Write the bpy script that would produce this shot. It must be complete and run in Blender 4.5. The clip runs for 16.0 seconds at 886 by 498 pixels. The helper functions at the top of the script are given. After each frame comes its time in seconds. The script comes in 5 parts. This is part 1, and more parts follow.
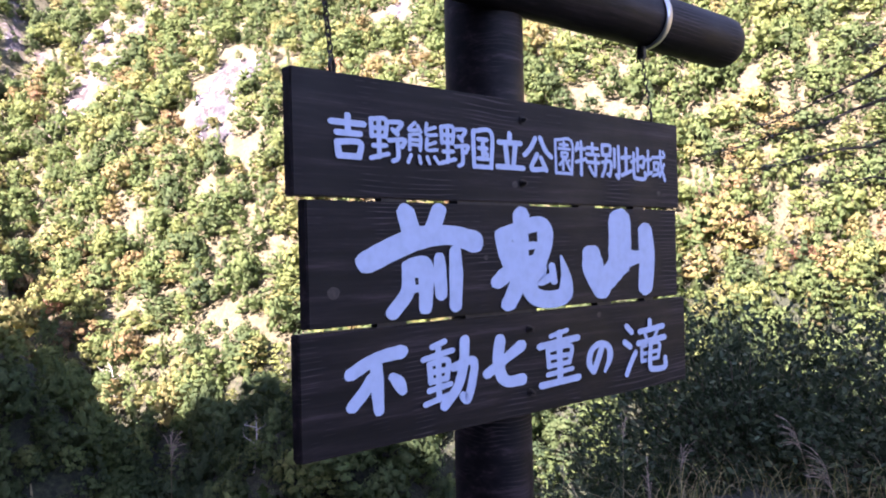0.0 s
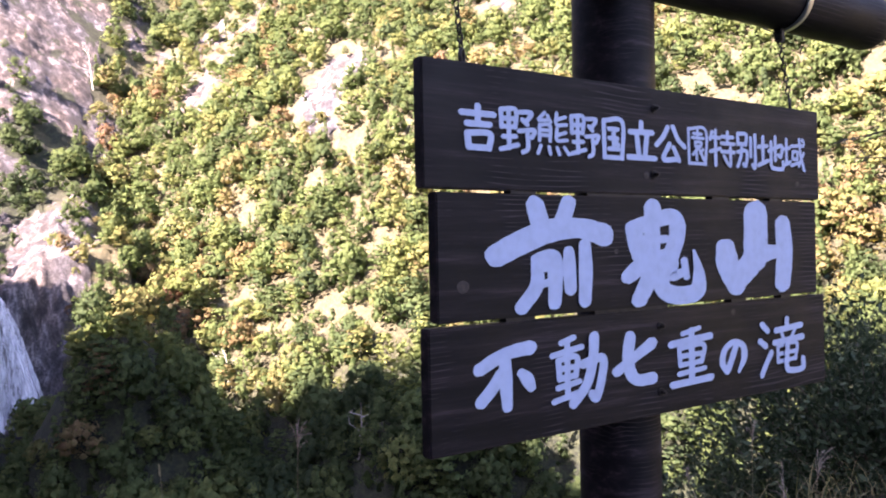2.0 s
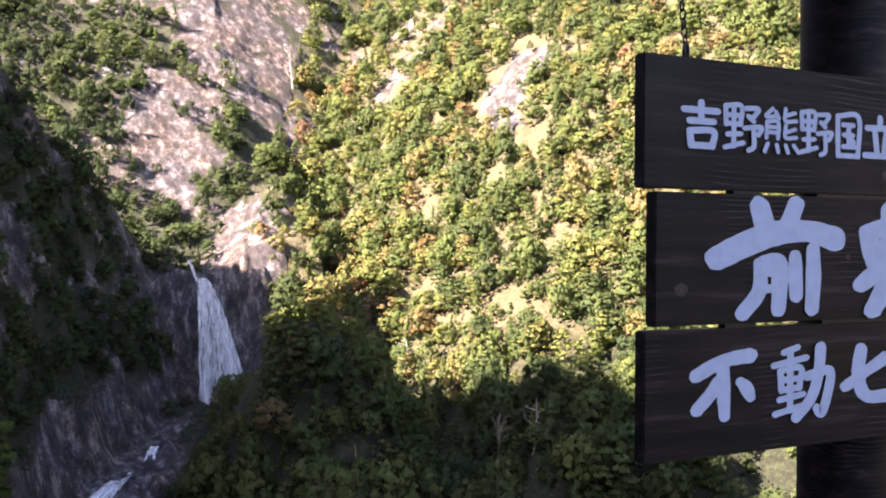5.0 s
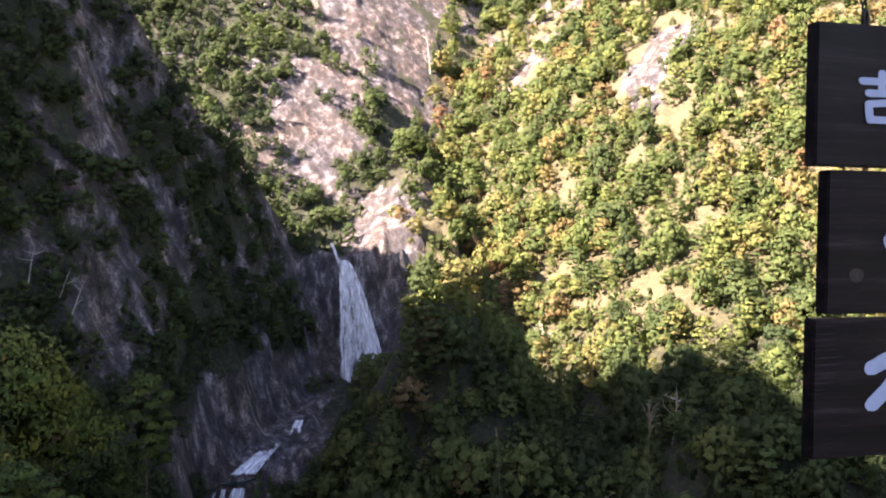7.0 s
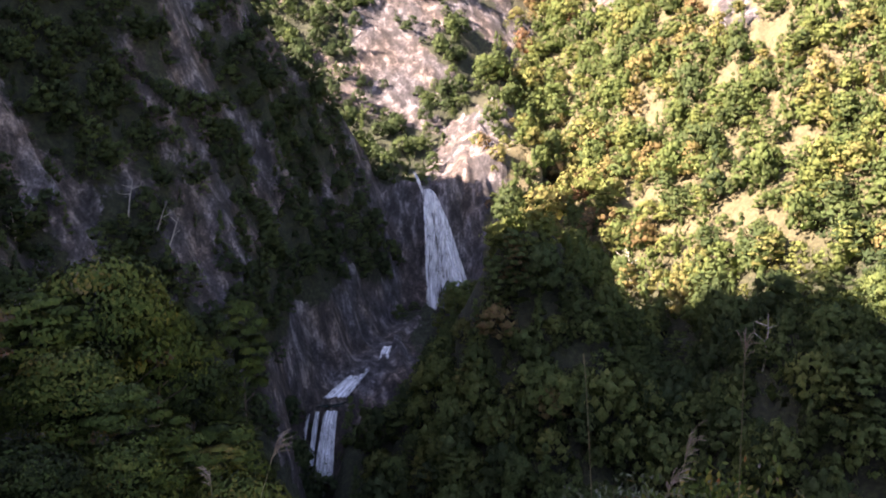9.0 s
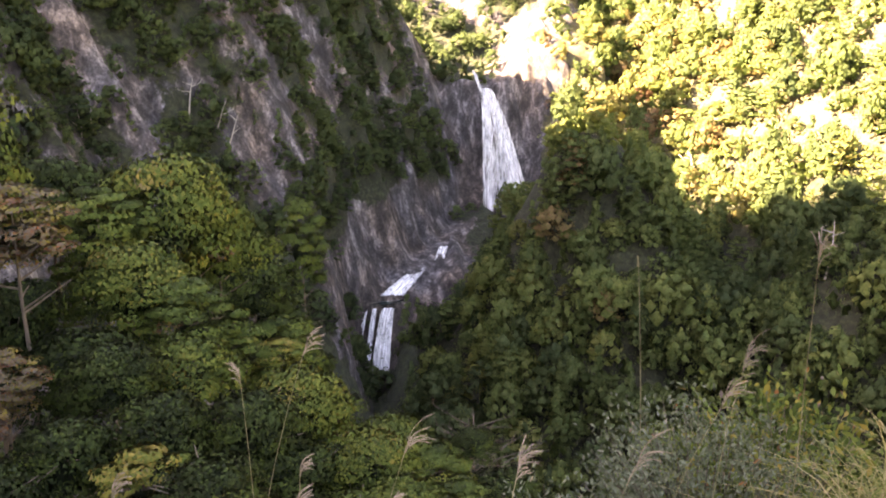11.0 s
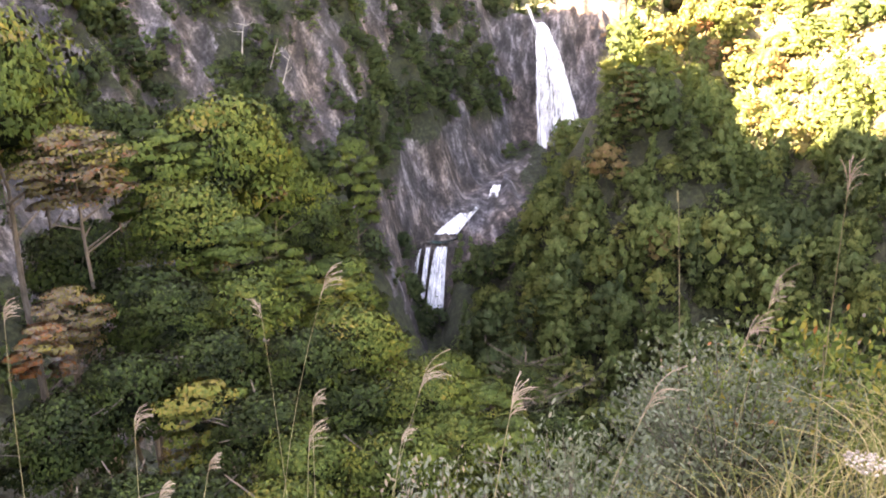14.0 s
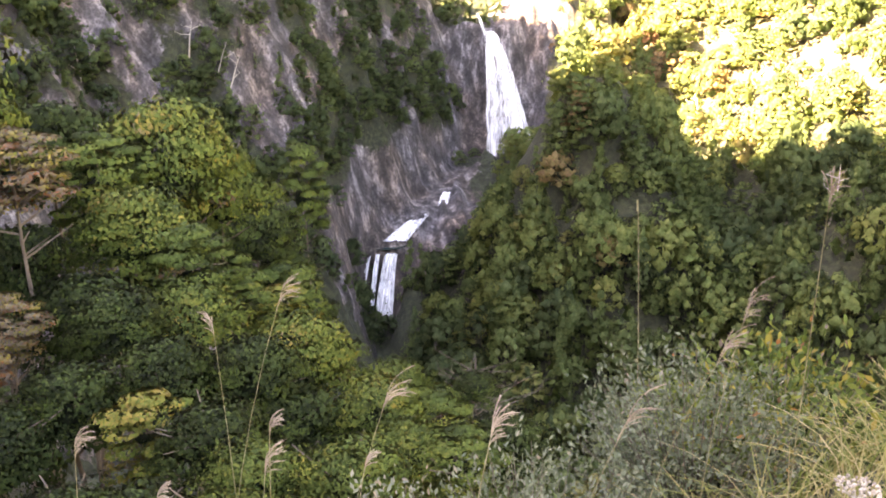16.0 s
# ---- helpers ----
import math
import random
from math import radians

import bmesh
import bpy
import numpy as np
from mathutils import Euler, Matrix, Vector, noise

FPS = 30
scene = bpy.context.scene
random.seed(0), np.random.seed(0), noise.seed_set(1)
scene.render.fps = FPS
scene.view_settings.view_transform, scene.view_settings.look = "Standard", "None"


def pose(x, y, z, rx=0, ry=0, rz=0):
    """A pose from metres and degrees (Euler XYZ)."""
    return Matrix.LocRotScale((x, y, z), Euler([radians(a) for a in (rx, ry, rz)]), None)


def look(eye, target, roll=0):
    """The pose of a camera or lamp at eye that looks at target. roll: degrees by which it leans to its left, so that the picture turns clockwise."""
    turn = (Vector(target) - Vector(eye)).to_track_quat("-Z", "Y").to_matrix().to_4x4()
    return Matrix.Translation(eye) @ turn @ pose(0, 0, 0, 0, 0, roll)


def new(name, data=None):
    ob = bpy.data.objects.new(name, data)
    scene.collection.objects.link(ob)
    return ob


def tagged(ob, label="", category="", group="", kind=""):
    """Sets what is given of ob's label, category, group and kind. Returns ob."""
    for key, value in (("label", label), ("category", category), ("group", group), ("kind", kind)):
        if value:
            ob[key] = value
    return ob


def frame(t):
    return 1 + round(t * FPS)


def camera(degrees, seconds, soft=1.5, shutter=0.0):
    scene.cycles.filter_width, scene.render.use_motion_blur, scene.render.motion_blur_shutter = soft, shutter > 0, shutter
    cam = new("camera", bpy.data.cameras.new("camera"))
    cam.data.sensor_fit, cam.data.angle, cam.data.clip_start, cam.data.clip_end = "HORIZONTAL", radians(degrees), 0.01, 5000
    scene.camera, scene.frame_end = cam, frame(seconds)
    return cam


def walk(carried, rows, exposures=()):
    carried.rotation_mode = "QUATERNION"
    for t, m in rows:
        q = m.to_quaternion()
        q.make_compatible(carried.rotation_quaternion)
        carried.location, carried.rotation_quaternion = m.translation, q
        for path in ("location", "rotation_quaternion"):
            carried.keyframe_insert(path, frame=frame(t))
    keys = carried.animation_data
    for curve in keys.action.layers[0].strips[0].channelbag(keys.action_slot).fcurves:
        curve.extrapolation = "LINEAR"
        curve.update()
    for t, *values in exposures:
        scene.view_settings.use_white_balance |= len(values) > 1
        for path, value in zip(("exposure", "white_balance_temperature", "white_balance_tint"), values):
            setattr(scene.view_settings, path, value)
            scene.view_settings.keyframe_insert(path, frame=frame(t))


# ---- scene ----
cam = camera(56.33, 16.0, soft=1.9, shutter=0.3)

PATH = [
    (0.0, pose(-0.913, -1.560, 1.517, 90.21, 1.38, -41.14)),
    (0.5, pose(-0.925, -1.550, 1.518, 90.23, 1.29, -39.58)),
    (1.0, pose(-0.930, -1.539, 1.517, 90.08, 1.08, -38.73)),
    (1.5, pose(-0.936, -1.518, 1.519, 90.09, 0.97, -36.90)),
    (2.0, pose(-0.937, -1.490, 1.521, 89.82, 1.09, -34.04)),
    (2.5, pose(-0.938, -1.483, 1.524, 89.57, 1.24, -31.68)),
    (3.0, pose(-0.948, -1.485, 1.527, 89.99, 1.02, -29.10)),
    (3.5, pose(-0.961, -1.479, 1.528, 90.26, 0.68, -27.29)),
    (4.0, pose(-0.980, -1.468, 1.529, 90.11, 0.26, -25.42)),
    (6.5, pose(-1.032, -1.450, 1.527, 88.64, -0.53, -14.90)),
    (7.0, pose(-1.041, -1.441, 1.524, 88.35, -0.46, -12.28)),
    (7.5, pose(-1.045, -1.431, 1.520, 87.83, -0.32, -10.54)),
    (8.0, pose(-1.047, -1.436, 1.518, 86.92, -0.03, -8.34)),
    (8.5, pose(-1.051, -1.432, 1.524, 85.12, 0.41, -7.16)),
    (9.0, pose(-1.050, -1.423, 1.523, 83.39, 0.77, -6.57)),
    (11.5, pose(-0.951, -1.173, 1.443, 74.95, 0.57, -2.16)),
    (12.0, pose(-0.937, -1.166, 1.437, 73.52, 0.76, -2.09)),
    (12.5, pose(-0.919, -1.170, 1.435, 72.48, 1.23, -0.85)),
    (13.0, pose(-0.894, -1.174, 1.433, 71.29, 1.40, 0.34)),
    (13.5, pose(-0.866, -1.163, 1.427, 71.20, 1.23, 0.72)),
    (14.0, pose(-0.852, -1.158, 1.426, 72.44, 1.88, 0.95)),
    (14.5, pose(-0.851, -1.155, 1.426, 73.28, 1.52, 1.45)),
    (15.0, pose(-0.853, -1.126, 1.419, 73.69, 1.48, 1.27)),
    (15.5, pose(-0.870, -1.077, 1.404, 73.64, 0.62, -1.25)),
    (16.0, pose(-0.899, -1.044, 1.405, 72.84, 0.64, -2.32)),
]
walk(cam, PATH, [(0.0, 3.62, 6350, 44), (2.0, 3.58, 6850, 42), (3.5, 3.30, 7400, 37), (6.3, 3.25, 7450, 33), (9.2, 3.2, 7750, 33), (11.3, 5.15, 11200, 31), (12.5, 5.62, 11200, 31), (16.0, 5.55, 11200, 31)])

# ---- world and sun ----
SUN_AZ, SUN_EL = 101.0, 36.0          # degrees; azimuth counted from +y towards -x
sun_dir = Vector((-math.sin(radians(SUN_AZ)) * math.cos(radians(SUN_EL)),
                  math.cos(radians(SUN_AZ)) * math.cos(radians(SUN_EL)), math.sin(radians(SUN_EL))))
world = bpy.data.worlds.new("sky")
scene.world = world
world.use_nodes = True
wn = world.node_tree
sky = wn.nodes.new("ShaderNodeTexSky")
sky.sky_type = "NISHITA"
sky.sun_disc = False
sky.sun_elevation = radians(SUN_EL)
sky.sun_rotation = math.atan2(sun_dir.x, sun_dir.y)
wn.nodes["Background"].inputs[1].default_value = 0.061
wn.links.new(sky.outputs[0], wn.nodes["Background"].inputs[0])
lamp = bpy.data.lights.new("sun", "SUN")
lamp.energy, lamp.angle, lamp.color = 5.0, radians(0.5), (1.0, 0.93, 0.80)
sun = new("sun", lamp)
sun.matrix_world = look((0, 0, 0), -sun_dir)


# ---- materials ----
def node_material(name):
    m = bpy.data.materials.new(name)
    m.use_nodes = True
    return m, m.node_tree.nodes, m.node_tree.links, m.node_tree.nodes["Principled BSDF"]


def ramp(nodes, stops):
    r = nodes.new("ShaderNodeValToRGB")
    while len(r.color_ramp.elements) < len(stops):
        r.color_ramp.elements.new(0.5)
    for e, (p, c) in zip(r.color_ramp.elements, stops):
        e.position, e.color = p, (*c, 1)
    return r


def noise_node(nodes, links, scale, detail=6.0, rough=0.6, stretch=None, kind="Object"):
    tc = nodes.new("ShaderNodeTexCoord")
    n = nodes.new("ShaderNodeTexNoise")
    n.inputs["Scale"].default_value, n.inputs["Detail"].default_value, n.inputs["Roughness"].default_value = scale, detail, rough
    if stretch:
        mp = nodes.new("ShaderNodeMapping")
        mp.inputs["Scale"].default_value = stretch
        links.new(tc.outputs[kind], mp.inputs[0])
        links.new(mp.outputs[0], n.inputs["Vector"])
    else:
        links.new(tc.outputs[kind], n.inputs["Vector"])
    return n


def bump(nodes, links, bsdf, height, strength, distance):
    b = nodes.new("ShaderNodeBump")
    b.inputs["Strength"].default_value, b.inputs["Distance"].default_value = strength, distance
    links.new(height, b.inputs["Height"])
    links.new(b.outputs[0], bsdf.inputs["Normal"])


def mix_rgb(nodes, links, a, b, fac, mode="MIX"):
    m = nodes.new("ShaderNodeMix")
    m.data_type, m.blend_type = "RGBA", mode
    for sock, v in ((m.inputs[0], fac), (m.inputs[6], a), (m.inputs[7], b)):
        if isinstance(v, bpy.types.NodeSocket):
            links.new(v, sock)
        else:
            sock.default_value = v if isinstance(v, float) else (*v, 1)
    return m.outputs[2]


def leaf_material(name, stops, tint="tint", rough=0.55, through_light=0.35, rounded=0.0):
    """Foliage: hue by the tree's own tint, lighter and darker from leaf to leaf, some light passing through.
    rounded: sprays are shaded by the way they face on the crown, with leaf tufts of that many to the metre."""
    m, n, l, b = node_material(name)
    at = n.new("ShaderNodeAttribute")
    at.attribute_name = tint
    r = ramp(n, stops)
    l.new(at.outputs["Fac"], r.inputs[0])
    geo = n.new("ShaderNodeNewGeometry")
    hv = n.new("ShaderNodeHueSaturation")
    mp = n.new("ShaderNodeMapRange")
    mp.inputs[3].default_value, mp.inputs[4].default_value = 0.87, 1.13
    l.new(geo.outputs["Random Per Island"], mp.inputs[0])
    l.new(mp.outputs[0], hv.inputs["Value"])
    mh = n.new("ShaderNodeMapRange")
    mh.inputs[3].default_value, mh.inputs[4].default_value = 0.515, 0.485
    l.new(geo.outputs["Random Per Island"], mh.inputs[0])
    l.new(mh.outputs[0], hv.inputs["Hue"])
    l.new(r.outputs[0], hv.inputs["Color"])
    l.new(hv.outputs[0], b.inputs["Base Color"])
    b.inputs["Roughness"].default_value = rough
    b.inputs["Specular IOR Level"].default_value = 0.07
    tr = n.new("ShaderNodeBsdfTranslucent")
    l.new(hv.outputs[0], tr.inputs[0])
    mx = n.new("ShaderNodeMixShader")
    mx.inputs[0].default_value = through_light
    if rounded:
        facing = n.new("ShaderNodeAttribute")
        facing.attribute_name = "facing"
        turn = n.new("ShaderNodeVectorTransform")
        turn.vector_type, turn.convert_from, turn.convert_to = "NORMAL", "OBJECT", "WORLD"
        l.new(facing.outputs["Vector"], turn.inputs[0])
        tuft = noise_node(n, l, rounded, 3, 0.6, kind="Object")
        relief = n.new("ShaderNodeBump")
        relief.inputs["Strength"].default_value, relief.inputs["Distance"].default_value = 0.35, 0.5 / rounded
        l.new(tuft.outputs["Fac"], relief.inputs["Height"])
        l.new(turn.outputs[0], relief.inputs["Normal"])
        l.new(relief.outputs[0], b.inputs["Normal"])
        l.new(turn.outputs[0], tr.inputs["Normal"])
        # Light on the tufts and shade in their gaps put into the colour.
        shade = ramp(n, [(0.36, (0.78, 0.78, 0.78)), (0.64, (1.16, 1.16, 1.16))])
        l.new(tuft.outputs["Fac"], shade.inputs[0])
        leafy = mix_rgb(n, l, hv.outputs[0], shade.outputs[0], 1.0, "MULTIPLY")
        l.new(leafy, b.inputs["Base Color"])
        l.new(leafy, tr.inputs[0])
    l.new(b.outputs[0], mx.inputs[1])
    l.new(tr.outputs[0], mx.inputs[2])
    l.new(mx.outputs[0], n["Material Output"].inputs[0])
    return m


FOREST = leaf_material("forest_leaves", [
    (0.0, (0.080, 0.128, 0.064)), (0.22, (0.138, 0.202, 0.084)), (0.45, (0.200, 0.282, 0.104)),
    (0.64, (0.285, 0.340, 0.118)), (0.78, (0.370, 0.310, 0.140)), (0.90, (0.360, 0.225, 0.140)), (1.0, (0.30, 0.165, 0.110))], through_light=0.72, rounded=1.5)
BARK, n, l, b = node_material("bark")
nz = noise_node(n, l, 6.0, stretch=(1, 1, 0.25))
rp = ramp(n, [(0.3, (0.05, 0.04, 0.032)), (0.7, (0.16, 0.13, 0.10))])
l.new(nz.outputs["Fac"], rp.inputs[0])
l.new(rp.outputs[0], b.inputs["Base Color"])
b.inputs["Roughness"].default_value = 0.9
bump(n, l, b, nz.outputs["Fac"], 0.7, 0.02)

PALE_WOOD, n, l, b = node_material("bleached_dead_wood")
nz = noise_node(n, l, 3.0)
rp = ramp(n, [(0.3, (0.32, 0.29, 0.25)), (0.7, (0.55, 0.52, 0.46))])
l.new(nz.outputs["Fac"], rp.inputs[0])
l.new(rp.outputs[0], b.inputs["Base Color"])
b.inputs["Roughness"].default_value = 0.85

# Ground: leaf litter, straw and bare rock, the rock where the sheet's "rock" value says so.
GROUND, n, l, b = node_material("mountain_ground")
fine = noise_node(n, l, 0.8, 9, 0.7)
# Near-black litter: shade under the trees is put into its colour.
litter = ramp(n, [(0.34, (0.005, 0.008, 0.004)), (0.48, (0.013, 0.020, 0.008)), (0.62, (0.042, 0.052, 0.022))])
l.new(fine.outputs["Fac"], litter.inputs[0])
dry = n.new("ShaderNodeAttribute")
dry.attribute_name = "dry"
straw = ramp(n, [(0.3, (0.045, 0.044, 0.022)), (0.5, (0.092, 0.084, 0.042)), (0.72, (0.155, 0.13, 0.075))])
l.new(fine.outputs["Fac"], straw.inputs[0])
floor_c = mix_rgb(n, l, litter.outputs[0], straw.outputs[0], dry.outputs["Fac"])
streak = noise_node(n, l, 0.30, 8, 0.66, stretch=(1, 1, 0.42))
grit = noise_node(n, l, 1.3, 7, 0.72)
speck = ramp(n, [(0.40, (0.50, 0.50, 0.52)), (0.52, (0.95, 0.95, 0.95)), (0.64, (1.35, 1.33, 1.30))])
l.new(grit.outputs["Fac"], speck.inputs[0])
stone = ramp(n, [(0.32, (0.022, 0.020, 0.021)), (0.43, (0.050, 0.045, 0.045)), (0.53, (0.118, 0.104, 0.102)), (0.64, (0.36, 0.320, 0.305))])
l.new(streak.outputs["Fac"], stone.inputs[0])
crack = n.new("ShaderNodeTexVoronoi")
crack.feature = "DISTANCE_TO_EDGE"
crack.inputs["Scale"].default_value = 0.34
tc = n.new("ShaderNodeTexCoord")
warp = n.new("ShaderNodeVectorMath")
warp.operation = "MULTIPLY_ADD"
l.new(fine.outputs["Color"], warp.inputs[0])
warp.inputs[1].default_value = (5.0, 5.0, 5.0)
l.new(tc.outputs["Object"], warp.inputs[2])
tall = n.new("ShaderNodeMapping")
tall.inputs["Scale"].default_value = (2.2, 2.2, 0.6)
l.new(warp.outputs[0], tall.inputs[0])
l.new(tall.outputs[0], crack.inputs["Vector"])
cr = ramp(n, [(0.0, (0.30, 0.28, 0.27)), (0.07, (1, 1, 1))])
l.new(crack.outputs[0], cr.inputs[0])
stain = noise_node(n, l, 0.07, 5, 0.6, stretch=(1, 1, 0.5))
hue = ramp(n, [(0.40, (1.0, 0.90, 0.84)), (0.58, (0.88, 0.95, 1.08))])
l.new(stain.outputs["Fac"], hue.inputs[0])
wet = n.new("ShaderNodeAttribute")
wet.attribute_name = "wet"
stone_c = mix_rgb(n, l, mix_rgb(n, l, mix_rgb(n, l, stone.outputs[0], speck.outputs[0], 1.0, "MULTIPLY"), cr.outputs[0], 0.75, "MULTIPLY"), hue.outputs[0], 1.0, "MULTIPLY")
stone_c = mix_rgb(n, l, stone_c, (0.012, 0.010, 0.010), wet.outputs["Fac"])
patch = noise_node(n, l, 0.16, 9, 0.72)
at = n.new("ShaderNodeAttribute")
at.attribute_name = "rock"
add = n.new("ShaderNodeMath")
add.operation = "ADD"
l.new(at.outputs["Fac"], add.inputs[0])
pm = n.new("ShaderNodeMath")
pm.operation = "MULTIPLY_ADD"
pm.inputs[1].default_value, pm.inputs[2].default_value = 2.2, -0.6
l.new(patch.outputs["Fac"], pm.inputs[0])
l.new(pm.outputs[0], add.inputs[1])
mask = ramp(n, [(0.93, (0, 0, 0)), (1.0, (1, 1, 1))])
mr = n.new("ShaderNodeMath")
mr.operation = "MULTIPLY"
mr.inputs[1].default_value = 0.8
l.new(add.outputs[0], mr.inputs[0])
l.new(mr.outputs[0], mask.inputs[0])
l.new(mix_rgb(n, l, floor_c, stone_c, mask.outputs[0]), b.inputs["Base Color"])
b.inputs["Roughness"].default_value = 0.85
bsum = n.new("ShaderNodeMath")
bsum.operation = "ADD"
l.new(streak.outputs["Fac"], bsum.inputs[0])
l.new(crack.outputs[0], bsum.inputs[1])
bump(n, l, b, bsum.outputs[0], 0.75, 1.0)


# ---- the lie of the land ----
def lattice(ix, iy, seed):
    h = (ix.astype(np.int64) * 374761393 + iy.astype(np.int64) * 668265263 + seed * 974634777) & 0xFFFFFFFF
    h = ((h ^ (h >> 13)) * 1274126177) & 0xFFFFFFFF
    return ((h ^ (h >> 16)) & 0xFFFF) / 65535.0


def value_noise(x, y, seed=0):
    x, y = np.asarray(x, float), np.asarray(y, float)
    ix, iy = np.floor(x), np.floor(y)
    fx, fy = x - ix, y - iy
    fx, fy = fx * fx * (3 - 2 * fx), fy * fy * (3 - 2 * fy)
    a, b_ = lattice(ix, iy, seed), lattice(ix + 1, iy, seed)
    c, d = lattice(ix, iy + 1, seed), lattice(ix + 1, iy + 1, seed)
    return (a * (1 - fx) + b_ * fx) * (1 - fy) + (c * (1 - fx) + d * fx) * fy


def fbm(x, y, octaves=5, seed=0):
    v, amp, tot = 0.0, 1.0, 0.0
    for o in range(octaves):
        v, tot = v + amp * value_noise(x * 2 ** o + 17.3 * o, y * 2 ** o - 9.1 * o, seed + o), tot + amp
        amp *= 0.5
    return v / tot - 0.5


def smooth_max(a, b_, k):
    m = np.maximum(a, b_)
    return m + k * np.log(np.exp((a - m) / k) + np.exp((b_ - m) / k))


def smooth_min(a, b_, k):
    return -smooth_max(-a, -b_, k)


# Skyline of the unseen western ridge, along y: heights set so that its shadow covers the gorge.
RIDGE_X = -260.0
RIDGE_Y = [-300, -60, 0, 30, 57, 84, 118, 126, 132, 152, 166, 174, 192, 218, 230, 240, 250, 280, 330]
RIDGE_Z = [250, 250, 238, 226, 232, 240, 236, 218, 201, 173, 138, 119, 101, 88, 90, 140, 190, 155, 100]

EYE = (-0.95, -1.45, 1.5)


def bump_at(x, y, cx, cy, rad, h, stretch=1.0, turn=0.0):
    c, s = math.cos(radians(turn)), math.sin(radians(turn))
    u, v = (x - cx) * c + (y - cy) * s, -(x - cx) * s + (y - cy) * c
    return h * np.exp(-(u / rad) ** 2 - (v / (rad * stretch)) ** 2)


def land(x, y):
    x, y = np.asarray(x, float), np.asarray(y, float)
    big = fbm(x / 90, y / 90, 3, 3)
    mid = fbm(x / 28, y / 28, 4, 11)
    fine_n = fbm(x / 7, y / 7, 4, 23)
    # stream bed, falling towards the viewer
    bed = np.interp(y, [0, 90, 150, 205, 222, 232, 262, 286, 291], [-118, -112, -104, -90, -88, -66, -60, -56, -52])
    # sunlit eastern hillside
    s = (x - 116) * 0.857 + (y - 138) * 0.514 + 16 * big
    east = -60 + 0.92 * s + 9 * mid + 3 * fine_n
    east = east + 20 * np.clip((s - 70) / 40, 0, 1) - 0.25 * np.clip(s - 260, 0, None)
    # hard step above the main fall and gorge head
    lip = 292 + 9 * mid + 0.12 * np.clip(28 - x, 0, None) - 0.55 * np.clip(x - 30, 0, 18) + 8 * fine_n
    head = smooth_min(-12 + 0.55 * np.clip(x - 30, 0, 22) + 4 * fine_n + 0.45 * (y - 297) + 10 * mid * np.clip((y - 296) / 20, 0, 1), -58 + np.interp(x, [31, 40], [7.0, 3.0]) * (y - lip), 2.0)
    head = np.where((x > -30) & (x < 70), head, -200)
    # western wall with its crest dropping to the fall
    sl = (x - 20) * -0.914 + (y - 290) * 0.406 + 8 * big
    along = x * -0.406 + y * -0.914
    sl = sl + 7.0 * (0.5 - np.abs(2 * value_noise(along / 21 + 0.15 * mid, 0 * x, 61) - 1)) + 1.9 * (0.5 - np.abs(2 * value_noise(along / 7.5 + 0.4 * fine_n, sl / 60, 67) - 1))
    west = -58 + (1.75 + 1.5 * np.clip((y - 190) / 90, 0, 1)) * sl + 14 * mid + 5 * fine_n
    crest = -6 + (27 - x) * 1.02 - 1.1 * (y - (300 - 0.5 * (27 - x))) + 6 * mid + 3 * fine_n
    west = smooth_min(west, crest, 4.0)
    # Ridge and upper wall, out of view, shaped to set the shadow's edge.
    ridge = np.interp(y, RIDGE_Y, RIDGE_Z) - 1.5 * np.abs(x - RIDGE_X) + 8 * mid
    west = np.where(west > -58, smooth_min(west, np.interp(y, RIDGE_Y, RIDGE_Z) + 0 * x, 6.0), west)
    # wooded knoll and spurs in front of the hillside
    knoll = -95 + bump_at(x, y, 46, 209, 27, 76, 1.5, 24) + 5 * mid
    spur = -95 + bump_at(x, y, 105, 165, 36, 56, 1.5, 30) + 5 * mid
    # slope below the viewpoint
    r = np.hypot(x, y)
    near = -0.05 - 0.78 * np.clip(y - np.interp(x, [-3.0, -1.2, -0.2, 0.6], [-0.7, -0.2, 0.5, 1.2]), 0, None) + 0.42 * np.clip(-x - 6, 0, 60) - 0.30 * np.clip(x - 4, 0, None) + 2.5 * mid * np.clip((r - 4) / 10, 0, 1) + 1.2 * fine_n * np.clip((r - 1) / 10, 0, 1)
    # Unseen hill added behind to the left, to keep the sign in shade.
    near = near + 0.9 * np.clip(-x - 14, 0, 150) * np.clip((12 - y) / 20, 0, 1)
    h = smooth_max(bed, east, 3.0)
    h = smooth_max(h, head, 2.0)
    # steep bluffs behind the head of the gorge
    start = 314 + 0.35 * np.clip(x - 45, 0, None) + 10 * mid
    up = np.clip(y - start, -60, None)
    bluff = -18 + 1.25 * np.minimum(up, 150) + 0.5 * np.clip(up - 150, 0, 400) + 14 * big + 10 * mid + 4 * fine_n
    h = smooth_max(h, np.where(x < 160, bluff, -200), 4.0)
    h = smooth_max(h, knoll, 3.0)
    h = smooth_max(h, spur, 3.0)
    h = smooth_max(h, west, 2.0)
    h = smooth_max(h, ridge, 4.0)
    # channel of the stream
    w = np.exp(-((x - np.interp(y, STREAM_Y, STREAM_X)) / np.interp(y, [200, 240, 290], [8, 9, 12])) ** 2) * (y < 288)
    h = h * (1 - w) + np.interp(y, STREAM_Y, STREAM_Z) * w
    return smooth_max(h, near, 1.0)


STREAM_Y = [60, 150, 205, 219, 225.5, 232, 238, 262, 289]
STREAM_X = [14, 4, -10, -11, -9, -4, 0, 14, 32]
STREAM_Z = [-112, -104, -93, -90, -69.5, -67, -63, -57, -53]


